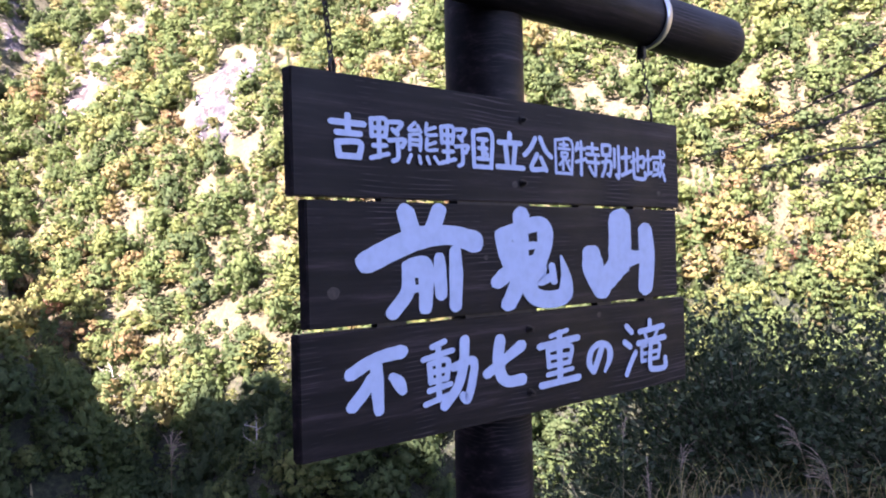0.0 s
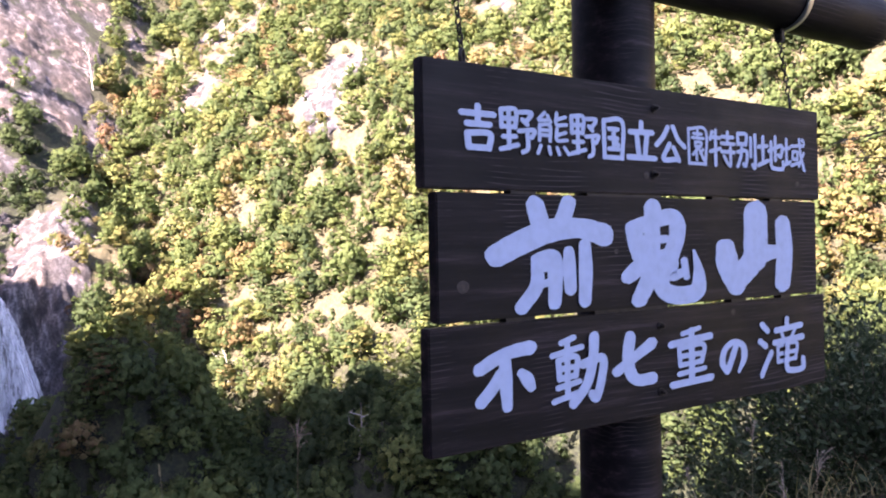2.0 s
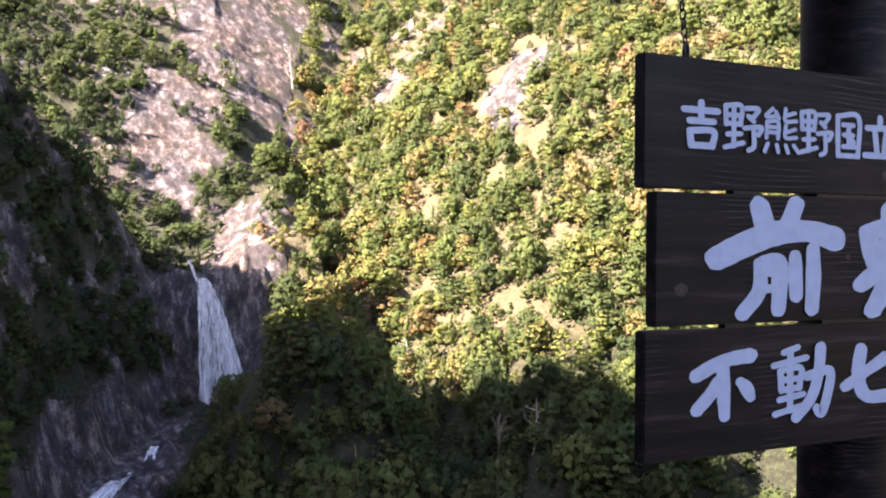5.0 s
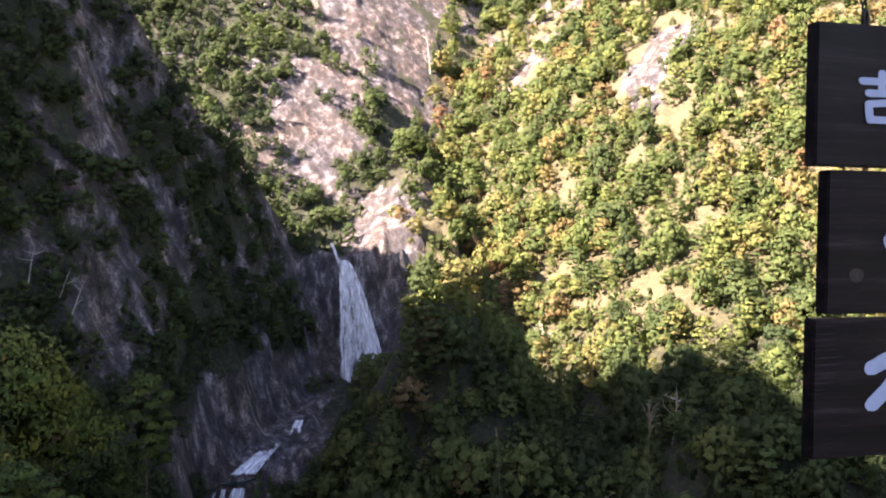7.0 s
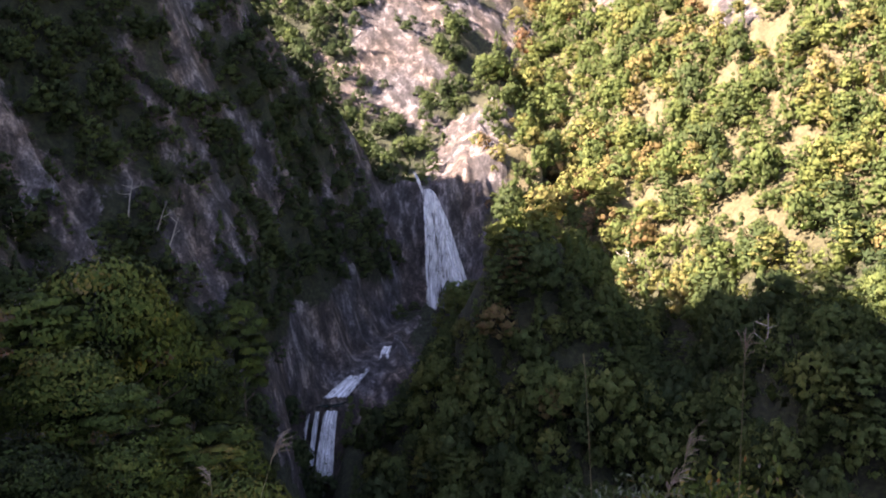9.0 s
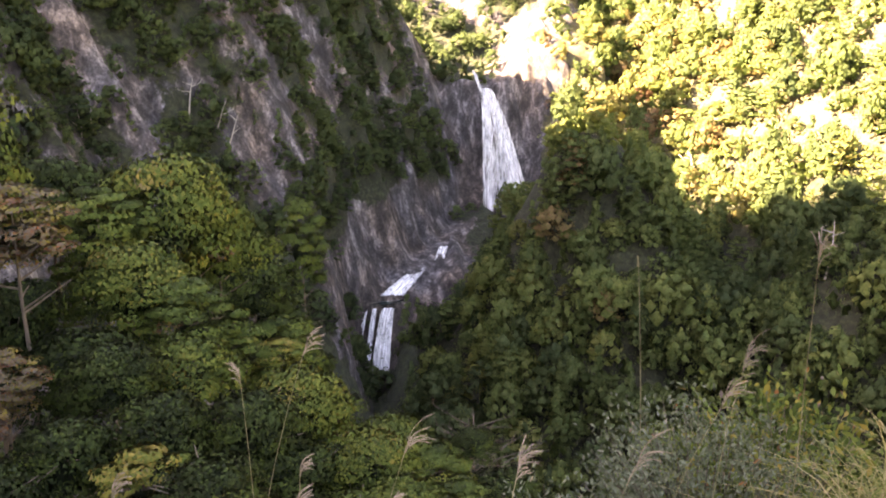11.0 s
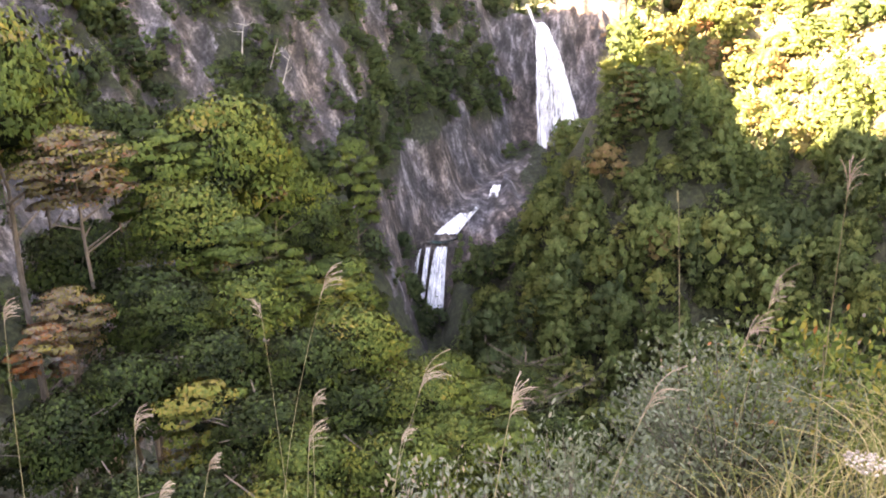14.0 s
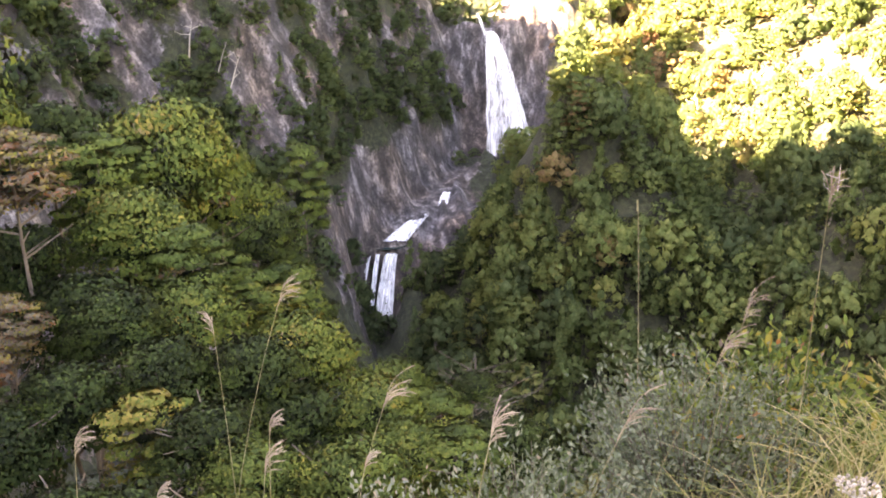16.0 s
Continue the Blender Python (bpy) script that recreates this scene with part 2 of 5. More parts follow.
# Bare rock on the hillside and walls: (x, y) middle, radius, strength.
ROCKS = [
    (20, 369, 14, 1.0), (28, 382, 12, 0.9), (54, 403, 16, 0.9), (85, 399, 9, 0.9), (154, 304, 14, 0.85), (143, 298, 12, 0.8),
    (160, 314, 12, 0.8), (65, 344, 12, 1.0), (38, 315, 13, 1.3), (28, 348, 9, 0.9), (135, 385, 10, 0.8), (9, 360, 12, 0.95),
    (41, 414, 14, 0.8), (71, 386, 12, 0.8), (113, 462, 10, 0.8), (69, 431, 12, 0.7), (210, 269, 10, 0.9), (210, 247, 7, 0.8),
    (114, 376, 15, 0.7), (111, 433, 14, 0.7), (156, 405, 15, 0.7), (142, 418, 14, 0.6), (50, 322, 12, 1.1), (38, 297, 11, 1.7)]
# On the shaded wall, along its run and by height: bare faces, and stretches grown over with trees (middle, half sizes, strength).
BARE = [
    (-167.6, -27, 4.8, 14, 1.2), (-211.6, -12, 3.4, 9, 1.1), (-194.5, 25, 4.0, 9, 1.1), (-206, 17, 4.0, 6, 1.0), (-151, -7, 5.5, 10, 0.9),
    (-150, -37, 3.0, 6, 0.9), (-213.7, 6, 2.5, 7, 0.8), (-134.6, 3, 3.0, 8, 0.8), (-278, -29, 6.0, 16, 1.0), (-175, 19, 5.0, 12, 0.7),
    (-182, -3, 6.0, 11, 0.6), (-243, -49, 12.0, 10, 1.2), (-245, -7, 3.0, 9, 0.8), (-204.5, -56, 12.0, 8, 1.3), (-179, -61, 8.0, 7, 1.0)]
GROWN = [
    (-215.4, -27, 13, 12, 1.6), (-217.5, 26, 7, 10, 1.0), (-242, 6, 11, 11, 1.0), (-157, 18, 10, 14, 1.0),
    (-253, -30, 8, 9, 1.0), (-224, -36, 9, 10, 1.5), (-191.6, -41, 12, 7, 1.3), (-159, -16, 6, 8, 0.8), (-192, -2, 4, 9, 0.9)]


def rockiness(x, y):
    """0 in closed forest, about 1 on bare rock."""
    x, y = np.asarray(x, float), np.asarray(y, float)
    d = 1.5
    slope = np.hypot(land(x + d, y) - land(x - d, y), land(x, y + d) - land(x, y - d)) / (2 * d)
    wall = (x - 20) * -0.914 + (y - 290) * 0.406 > -8
    along = x * -0.406 + y * -0.914
    v = 0.45 * fbm(x / 22, y / 22, 3, 41) + np.where(wall, 0.72 * np.clip((slope - 0.9) / 0.8, 0, 1) + 1.5 * fbm(along / 9, land(x, y) / 40, 4, 71), 0.1 * np.clip((slope - 1.6) / 0.8, 0, 1))
    rough_edge = 1 + 2.6 * fbm(x / 11, y / 11, 4, 47)
    for cx, cy, rad, k in ROCKS:
        v = v + 0.95 * k * (rough_edge if k < 1.05 else np.maximum(rough_edge, 0.9)) * np.exp(-((x - cx) ** 2 + (y - cy) ** 2) / (1.15 * rad) ** 2)
    z = land(x, y)
    for faces, way in ((BARE, 1.0), (GROWN, -1.0)):
        for ca, cz, ha, hz, k in faces:
            v = v + np.where(wall, way * k * np.exp(-((along - ca) / (1.2 * ha)) ** 2 - ((z - cz) / (1.2 * hz)) ** 2), 0)
    v = v + 1.3 * np.exp(-((x + 6) / 15) ** 2 - ((y - 240) / 15) ** 2)
    # bowl and bed round the falls
    v = v + 0.9 * np.exp(-((x - 10) / 22) ** 2 - ((y - 258) / 42) ** 2) * (land(x, y) < -42)
    return np.clip(v, 0, 1.4)


def grid_object(name, xs, ys, zs, material, extra=None):
    rows, cols = xs.shape
    idx = np.arange(rows * cols).reshape(rows, cols)
    faces = np.stack([idx[:-1, :-1], idx[1:, :-1], idx[1:, 1:], idx[:-1, 1:]], -1).reshape(-1, 4)
    return mesh_object(name, np.stack([xs, ys, zs], -1).reshape(-1, 3), faces, material, smooth=True, point=extra)


def mesh_object(name, verts, faces, material, smooth=False, point=None, face=None, parent=None):
    """A mesh from arrays; all faces have the same number of corners."""
    k = faces.shape[1]
    me = bpy.data.meshes.new(name)
    me.vertices.add(len(verts))
    me.vertices.foreach_set("co", np.ascontiguousarray(verts, dtype=np.float32).ravel())
    me.loops.add(faces.size)
    me.loops.foreach_set("vertex_index", np.ascontiguousarray(faces, dtype=np.int32).ravel())
    me.polygons.add(len(faces))
    me.polygons.foreach_set("loop_start", np.arange(0, faces.size, k, dtype=np.int32))
    me.polygons.foreach_set("use_smooth", np.full(len(faces), smooth))
    for domain, values in (("POINT", point), ("FACE", face)):
        for key, v in (values or {}).items():
            flat = np.ascontiguousarray(v, dtype=np.float32)
            if flat.ndim == 2 and flat.shape[1] == 3:
                me.attributes.new(key, "FLOAT_VECTOR", domain).data.foreach_set("vector", flat.ravel())
            else:
                me.attributes.new(key, "FLOAT", domain).data.foreach_set("value", flat.ravel())
    me.update(calc_edges=True)
    me.materials.append(material)
    ob = new(name, me)
    ob.parent = parent
    return ob


def build_ground():
    az = np.concatenate([np.linspace(-180, -78, 50)[:-1], np.linspace(-78, -9, 210)[:-1], np.linspace(-9, 34, 300)[:-1], np.linspace(34, 180, 70)])
    rad = np.concatenate([np.geomspace(0.02, 60, 110)[:-1], np.linspace(60, 130, 45)[:-1], np.linspace(130, 310, 190)[:-1], np.linspace(310, 480, 85)[:-1], np.geomspace(480, 4200, 45)])
    a, r = np.meshgrid(np.radians(az), rad, indexing="ij")
    x, y = EYE[0] - r * np.sin(a), EYE[1] + r * np.cos(a)
    z = land(x, y)
    far = np.clip((r - 900) / 1500, 0, 1)
    z = z * (1 - far) + (120 + 260 * fbm(x / 600, y / 600, 4, 77)) * far
    rk = rockiness(x, y) * (r > 30)
    solid = np.minimum(rk, 1)
    # Straw floor kept to the sunlit hillside; elsewhere the floor colour carries the shade.
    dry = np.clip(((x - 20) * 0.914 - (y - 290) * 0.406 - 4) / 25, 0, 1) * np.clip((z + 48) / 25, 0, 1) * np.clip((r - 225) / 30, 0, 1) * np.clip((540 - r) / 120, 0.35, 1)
    # rock that spray and seeping water keep wet
    wet = 0.93 * np.exp(-((x + 12) / 5.5) ** 2) * np.clip((y - 212) / 3, 0, 1) * np.clip((225.5 - y) / 1.5, 0, 1) * (z < -66)
    wet = np.maximum(wet, 0.75 * np.exp(-((x - 20) / 4) ** 2 - ((y - 284) / 8) ** 2) * (z < -20))
    # crags on the bare rock
    wall = (x - 20) * -0.914 + (y - 290) * 0.406 > -6
    z = z + np.where(r > 60, solid * np.where(wall, 4.0 * fbm(x / 10, y / 10, 3, 55), 13.0 * fbm(x / 6, y / 20, 5, 55)), 0)
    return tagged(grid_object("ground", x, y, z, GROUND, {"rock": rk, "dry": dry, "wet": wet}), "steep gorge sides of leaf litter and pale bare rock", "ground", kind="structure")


ground = build_ground()


# ---- woods ----
bm = bmesh.new()
bmesh.ops.create_uvsphere(bm, u_segments=4, v_segments=2, radius=1.0)
BALL_V = np.array([v.co[:] for v in bm.verts])
BALL_F = np.array([[v.index for v in fc.verts] for fc in bm.faces])
bm.free()


def crown_cards(rng, count, size, shape, corners=((-1, -0.7), (1.05, -0.5), (0.0, 1.1)), lumps=10, with_lobes=None, lumpy=True):
    """Leaf sprays of one crown of about unit radius and height: triangles lying along the crown's lobes, and the way each faces."""
    lobes = []
    if shape == "cone":
        for k in range(lumps):
            hgt = -0.9 + 2.15 * (k + rng.uniform(0, 1)) / lumps
            w = 0.62 * (1.3 - hgt) / 2.2
            t = rng.uniform(0, 6.283)
            lobes.append((w * math.cos(t) * 0.75, w * math.sin(t) * 0.75, hgt, 0.10 + 0.55 * w))
    elif shape == "tier":
        for k in range(lumps):
            t, u = k * 2.4 + rng.uniform(-0.7, 0.7), -0.7 + 1.7 * (k + rng.uniform(0, 1)) / lumps
            w = math.sqrt(max(0.03, 1 - abs(u) ** 1.6)) * rng.uniform(0.35, 0.85)
            lobes.append((w * math.cos(t), w * math.sin(t), u * 0.85, rng.uniform(0.22, 0.42) * (1.15 if lumps < 20 else 0.85)))
    else:
        for k in range(lumps):
            t, u = k * 2.4 + rng.uniform(-0.6, 0.6), -0.4 + 1.4 * (k + rng.uniform(0, 1)) / lumps
            w = math.sqrt(max(0.05, 1 - u * u)) * rng.uniform(0.42, 0.82)
            lobes.append((w * math.cos(t), w * math.sin(t), u * 0.68 + rng.uniform(-0.08, 0.08), rng.uniform(0.2, 0.42) * (1.2 if lumps < 30 else 1.0)))
    lobes = np.array(lobes)
    pick = rng.integers(0, len(lobes), count)
    nrm = rng.normal(size=(count, 3))
    nrm[:, 2] = np.abs(nrm[:, 2]) * 0.9 - 0.15
    nrm /= np.linalg.norm(nrm, axis=1)[:, None]
    squash = np.array([1.0, 1.0, 0.36 if shape == "tier" else 0.7])
    if shape == "tier":
        nrm[:, 2] += 0.25
    if shape != "cone":
        nrm[:, 2] *= np.where(rng.random(count) < 0.5, 1.0, 0.6)
        nrm /= np.linalg.norm(nrm, axis=1)[:, None]
    c = lobes[pick, :3] + nrm * squash * (lobes[pick, 3] * rng.uniform(0.8, 1.06, count))[:, None]
    facing = 0.42 * nrm + 0.7 * c / np.linalg.norm(c, axis=1)[:, None] + rng.normal(scale=0.12, size=(count, 3))
    facing /= np.linalg.norm(facing, axis=1)[:, None]
    nrm = nrm + rng.normal(scale=0.2, size=(count, 3))
    nrm /= np.linalg.norm(nrm, axis=1)[:, None]
    side = np.cross(nrm, rng.normal(size=(count, 3)))
    side /= np.linalg.norm(side, axis=1)[:, None]
    up = np.cross(nrm, side)
    s = size * rng.uniform(0.6, 1.35, count)[:, None]
    quad = []
    if with_lobes:
        with_lobes.append(pick)
    for a, b_ in corners:
        j = rng.uniform(0.7, 1.3, (count, 1))
        quad.append(c + side * a * s * j + up * b_ * s * j * 0.8)
    way = np.repeat(facing[:, None], 3, 1)
    cards = np.concatenate([np.stack(quad, 1), way], 1)
    return np.concatenate([cards, lump(rng, lobes, squash)]) if lumpy else cards


def lump(rng, lobes, squash):
    """A closed, uneven clump of leaves in each lobe of a crown."""
    out = []
    for lx, ly, lz, lr in lobes:
        k = 0.56 * rng.uniform(0.7, 1.2, (len(BALL_V), 1))
        v = BALL_V * k * lr * squash + np.array([lx, ly, lz])
        w = 0.42 * BALL_V + 0.7 * v / (np.linalg.norm(v, axis=1)[:, None] + 0.05)
        w /= np.linalg.norm(w, axis=1)[:, None]
        out.append(np.concatenate([v[BALL_F], w[BALL_F]], 1))
    return np.concatenate(out)


def shade_core(rng, shape):
    """A closed, lumpy core for a crown, as triangles, darkened to give its inner shade."""
    rows, cols = 4, 7
    p = np.zeros((rows + 1, cols, 3))
    for i in range(rows + 1):
        for j in range(cols):
            v, t = math.pi * i / rows, math.tau * j / cols
            k = 0.56 * rng.uniform(0.8, 1.15)
            p[i, j] = (k * math.sin(v) * math.cos(t), k * math.sin(v) * math.sin(t), 0.62 * k * math.cos(v))
            if shape == "cone":
                h = math.cos(v)
                w = 0.5 * (1.15 - h) / 2.2 * 1.3 if i else 0.0
                p[i, j] = (w * k * math.cos(t), w * k * math.sin(t), h * 0.95)
    tri = []
    for i in range(rows):
        for j in range(cols):
            a, b_, c, d = p[i, j], p[i, (j + 1) % cols], p[i + 1, (j + 1) % cols], p[i + 1, j]
            out = [v / (np.linalg.norm(v) + 1e-6) for v in (a, b_, c, d)]
            tri += [(a, d, c, out[0], out[3], out[2]), (a, c, b_, out[0], out[2], out[1])]
    return np.array(tri)


rng = np.random.default_rng(7)
ROUND_FAR = [crown_cards(rng, 290, 0.080, ("round", "round", "tier")[k % 3], lumps=(14, 18, 18)[k % 3]) for k in range(8)]
CONE_FAR = [crown_cards(rng, 250, 0.080, "cone", lumps=16) for _ in range(4)]
ROUND_MID = [crown_cards(rng, 640, 0.057, ("round", "round", "tier")[k % 3], lumps=(24, 30, 26)[k % 3]) for k in range(7)]
CONE_MID = [crown_cards(rng, 480, 0.057, "cone", lumps=22) for _ in range(4)]


def sees(x, y, z, slack):
    """Whether the crown at that height stands clear of the land between it and the viewpoint."""
    ok = np.ones(len(x), bool)
    for f in np.linspace(0.12, 0.96, 36):
        px, py = EYE[0] + (x - EYE[0]) * f, EYE[1] + (y - EYE[1]) * f
        ok &= land(px, py) < EYE[2] + (z - EYE[2]) * f + slack
    return ok


def plant(name, label, x, y, size, tint, cone_share, seed, step=1, kinds=None):
    """Woods of many crowns as one object."""
    g = np.random.default_rng(seed)
    z = land(x, y)
    quads, tints = [], []
    conifer = g.random(len(x)) < cone_share
    lift = g.uniform(-0.2, 0.75, len(x))
    for k in range(len(x)):
        rounds, cones = kinds or (ROUND_FAR, CONE_FAR)
        arch = cones[g.integers(4)] if conifer[k] else rounds[g.integers(len(rounds))]
        arch = arch[::step]
        t, sc = g.uniform(0, 6.283), size[k]
        c, s = math.cos(t), math.sin(t)
        sx, sz = sc * g.uniform(0.8, 1.1), sc * g.uniform(0.95, 1.55)
        if conifer[k]:
            sx, sz = sc * 0.85, sc * 1.25
        q = np.empty_like(arch)
        q[..., 0] = (arch[..., 0] * c - arch[..., 1] * s) * sx + x[k]
        q[..., 1] = (arch[..., 0] * s + arch[..., 1] * c) * sx + y[k]
        q[..., 2] = arch[..., 2] * sz + z[k] + sc * (0.5 + lift[k])
        w = arch[:, 3:]
        q[:, 3:] = np.stack([w[..., 0] * c - w[..., 1] * s, w[..., 0] * s + w[..., 1] * c, w[..., 2]], -1)
        quads.append(q)
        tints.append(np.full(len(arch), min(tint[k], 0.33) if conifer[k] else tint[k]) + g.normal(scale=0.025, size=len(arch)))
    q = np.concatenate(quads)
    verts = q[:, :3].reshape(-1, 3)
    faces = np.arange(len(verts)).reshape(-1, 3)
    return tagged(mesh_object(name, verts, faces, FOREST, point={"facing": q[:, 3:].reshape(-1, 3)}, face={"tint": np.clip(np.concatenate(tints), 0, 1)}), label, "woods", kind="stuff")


def wood_points(step, near_r, far_r, az0, az1, seed):
    g = np.random.default_rng(seed)
    gx, gy = np.meshgrid(np.arange(-260, 640, step), np.arange(10, 900, step))
    x = (gx + g.uniform(-0.45, 0.45, gx.shape) * step).ravel()
    y = (gy + g.uniform(-0.45, 0.45, gy.shape) * step).ravel()
    r = np.hypot(x - EYE[0], y - EYE[1])
    az = np.degrees(np.arctan2(-(x - EYE[0]), y - EYE[1]))
    keep = (r > near_r) & (r < far_r) & (az > az0) & (az < az1)
    return x[keep], y[keep], g


def wood(name, label, step, near_r, far_r, az0, az1, base, spread, tint_mid, tint_spread, cone, seed, where=None, bare=0.42, step_in=1, kinds=None):
    x, y, g = wood_points(step * 0.48, near_r, far_r, az0, az1, seed)
    steep = np.hypot(land(x + 3, y) - land(x - 3, y), land(x, y + 3) - land(x, y - 3)) / 6
    some = g.random(len(x)) < 0.27 * np.sqrt(1 + np.minimum(steep, 4.0) ** 2)
    x, y = x[some], y[some]
    z = land(x, y)
    rk = rockiness(x, y)
    keep = ((rk + g.uniform(-0.12, 0.12, len(x)) < bare) | (g.random(len(x)) < np.where(is_west(x, y, z), 0.16, 0.5) * (rk < 1.3)) & (z > -40)) & sees(x, y, z + 8, 3.0)
    keep &= z < 0.36 * np.hypot(x, y)
    if where is not None:
        keep &= where(x, y, z)
    x, y = x[keep], y[keep]
    size = base * (1 + spread * g.uniform(-1, 1, len(x))) * np.where(rockiness(x, y) > bare, 0.7, 1.0)
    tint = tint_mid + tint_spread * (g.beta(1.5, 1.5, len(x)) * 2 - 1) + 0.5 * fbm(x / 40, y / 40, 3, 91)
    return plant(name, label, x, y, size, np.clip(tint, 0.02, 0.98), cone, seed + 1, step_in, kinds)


def is_west(x, y, z):
    return (x - 20) * -0.914 + (y - 290) * 0.406 > -6


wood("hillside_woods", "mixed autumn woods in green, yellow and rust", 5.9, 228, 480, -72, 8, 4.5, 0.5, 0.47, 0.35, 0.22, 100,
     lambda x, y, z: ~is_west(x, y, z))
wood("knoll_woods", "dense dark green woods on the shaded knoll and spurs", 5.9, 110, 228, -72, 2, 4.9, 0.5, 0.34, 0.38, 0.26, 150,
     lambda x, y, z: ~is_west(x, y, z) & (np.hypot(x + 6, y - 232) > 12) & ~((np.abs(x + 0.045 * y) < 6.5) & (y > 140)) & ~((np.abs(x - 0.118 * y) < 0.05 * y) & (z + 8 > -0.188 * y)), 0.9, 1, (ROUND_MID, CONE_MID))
wood("distant_woods", "hazy green woods high on the mountain", 9.0, 480, 860, -30, 12, 6.4, 0.4, 0.40, 0.34, 0.25, 200, step_in=4)
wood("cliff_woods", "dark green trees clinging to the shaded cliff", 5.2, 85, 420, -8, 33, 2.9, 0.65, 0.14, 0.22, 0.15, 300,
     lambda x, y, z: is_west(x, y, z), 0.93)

# ---- falling water ----
WATER, n, l, b = node_material("white_water")
nz = noise_node(n, l, 1.7, 6, 0.65, stretch=(1.0, 1.0, 0.07))
puff = noise_node(n, l, 0.55, 5, 0.6, stretch=(1.0, 1.0, 0.4))
rp = ramp(n, [(0.3, (0.60, 0.64, 0.72)), (0.6, (0.90, 0.92, 0.95))])
l.new(nz.outputs["Fac"], rp.inputs[0])
l.new(rp.outputs[0], b.inputs["Base Color"])
b.inputs["Roughness"].default_value = 0.5
thick = n.new("ShaderNodeAttribute")
thick.attribute_name = "thick"
both = n.new("ShaderNodeMath")
both.operation = "ADD"
l.new(nz.outputs["Fac"], both.inputs[0])
l.new(puff.outputs["Fac"], both.inputs[1])
body = n.new("ShaderNodeMath")
body.operation = "MULTIPLY_ADD"
body.inputs[1].default_value = 0.5
l.new(both.outputs[0], body.inputs[0])
l.new(thick.outputs["Fac"], body.inputs[2])
clear = n.new("ShaderNodeBsdfTransparent")
veil = ramp(n, [(0.55, (0.0, 0.0, 0.0)), (0.78, (0.55, 0.55, 0.55)), (1.0, (0.98, 0.98, 0.98))])
l.new(body.outputs[0], veil.inputs[0])
mx = n.new("ShaderNodeMixShader")
l.new(veil.outputs[0], mx.inputs[0])
l.new(clear.outputs[0], mx.inputs[1])
l.new(b.outputs[0], mx.inputs[2])
l.new(mx.outputs[0], n["Material Output"].inputs[0])
POOL, n, l, b = node_material("pool_water")
nz = noise_node(n, l, 1.2, 4, 0.5)
b.inputs["Base Color"].default_value = (0.015, 0.05, 0.05, 1)
b.inputs["Roughness"].default_value = 0.08
bump(n, l, b, nz.outputs["Fac"], 0.3, 0.1)


def strands(name, label, seed, count, top, foot, fan, out, width, thin=0.0):
    """A fall: a veil of water from the lip (x0, x1, y, z) to the foot (x0, x1, y, z), and many thin ribbons over it.
    thin: how much the middle of the veil thins out on the way down."""
    g = np.random.default_rng(seed)
    verts, faces, thick = [], [], []

    def run(u, t, k=0):
        xa = top[0] + (top[1] - top[0]) * u
        xb = foot[0] + (foot[1] - foot[0]) * u
        return (xa + (xb - xa) * t ** fan, top[2] + (foot[2] - top[2]) * t - out * math.sin(math.pi * t * 0.5), top[3] + (foot[3] - top[3]) * t ** 1.15)

    cols, rows = 24, 40
    for i in range(rows + 1):
        for j in range(cols + 1):
            u, t = j / cols, i / rows
            ragged = (0.14 * math.sin(9 * t + 3 * u + seed) + 0.06 * math.sin(31 * t + seed)) * min(1, 3 * t)
            x, y, z = run(u + ragged * (u - 0.5), t)
            verts.append((x, y + 0.35 + 0.3 * math.sin(11 * u + 2 * t), z - (0.06 * abs(top[3] - foot[3]) * g.uniform(-1, 1.6) if i == rows else 0)))
            edge = min(1.0, 7 * min(u, 1 - u))
            hollow = thin * math.exp(-((u - 0.40) / 0.24) ** 2) * min(1, max(0, (t - 0.12) / 0.25)) * min(1, max(0.25, (1.05 - t) / 0.3))
            thick.append(0.54 * edge - 0.12 + 0.10 * math.sin(23 * u + 5 * t + seed) - hollow - (0.25 if i == rows else 0))
    for i in range(rows):
        for j in range(cols):
            a = i * (cols + 1) + j
            faces.append((a, a + 1, a + cols + 2, a + cols + 1))
    for k in range(count):
        u = g.beta(0.6, 0.6)
        t0 = max(0.0, g.uniform(-0.5, 0.75))
        t1 = min(1.0, t0 + g.uniform(0.25, 0.7))
        wob = g.normal(scale=0.012)
        base = len(verts)
        ts = np.linspace(t0, t1, 9)
        for j, t in enumerate(ts):
            x, y, z = run(u, t)
            x += wob * (foot[1] - foot[0]) * math.sin(7 * t + k)
            y += g.uniform(-0.2, 0.2) - 0.15 * (k % 5)
            w = width * (0.4 + 0.9 * t) * g.uniform(0.5, 1.3) * math.sin(math.pi * (0.12 + 0.76 * j / 8))
            verts += [(x - w, y, z), (x + w, y + g.uniform(-0.2, 0.2), z)]
            thick += [0.22, 0.22]
        faces += [(base + 2 * j, base + 2 * j + 1, base + 2 * j + 3, base + 2 * j + 2) for j in range(8)]
    ob = mesh_object(name, np.array(verts), np.array(faces), WATER, smooth=True, point={"thick": np.array(thick)})
    return tagged(ob, label, "waterfall")


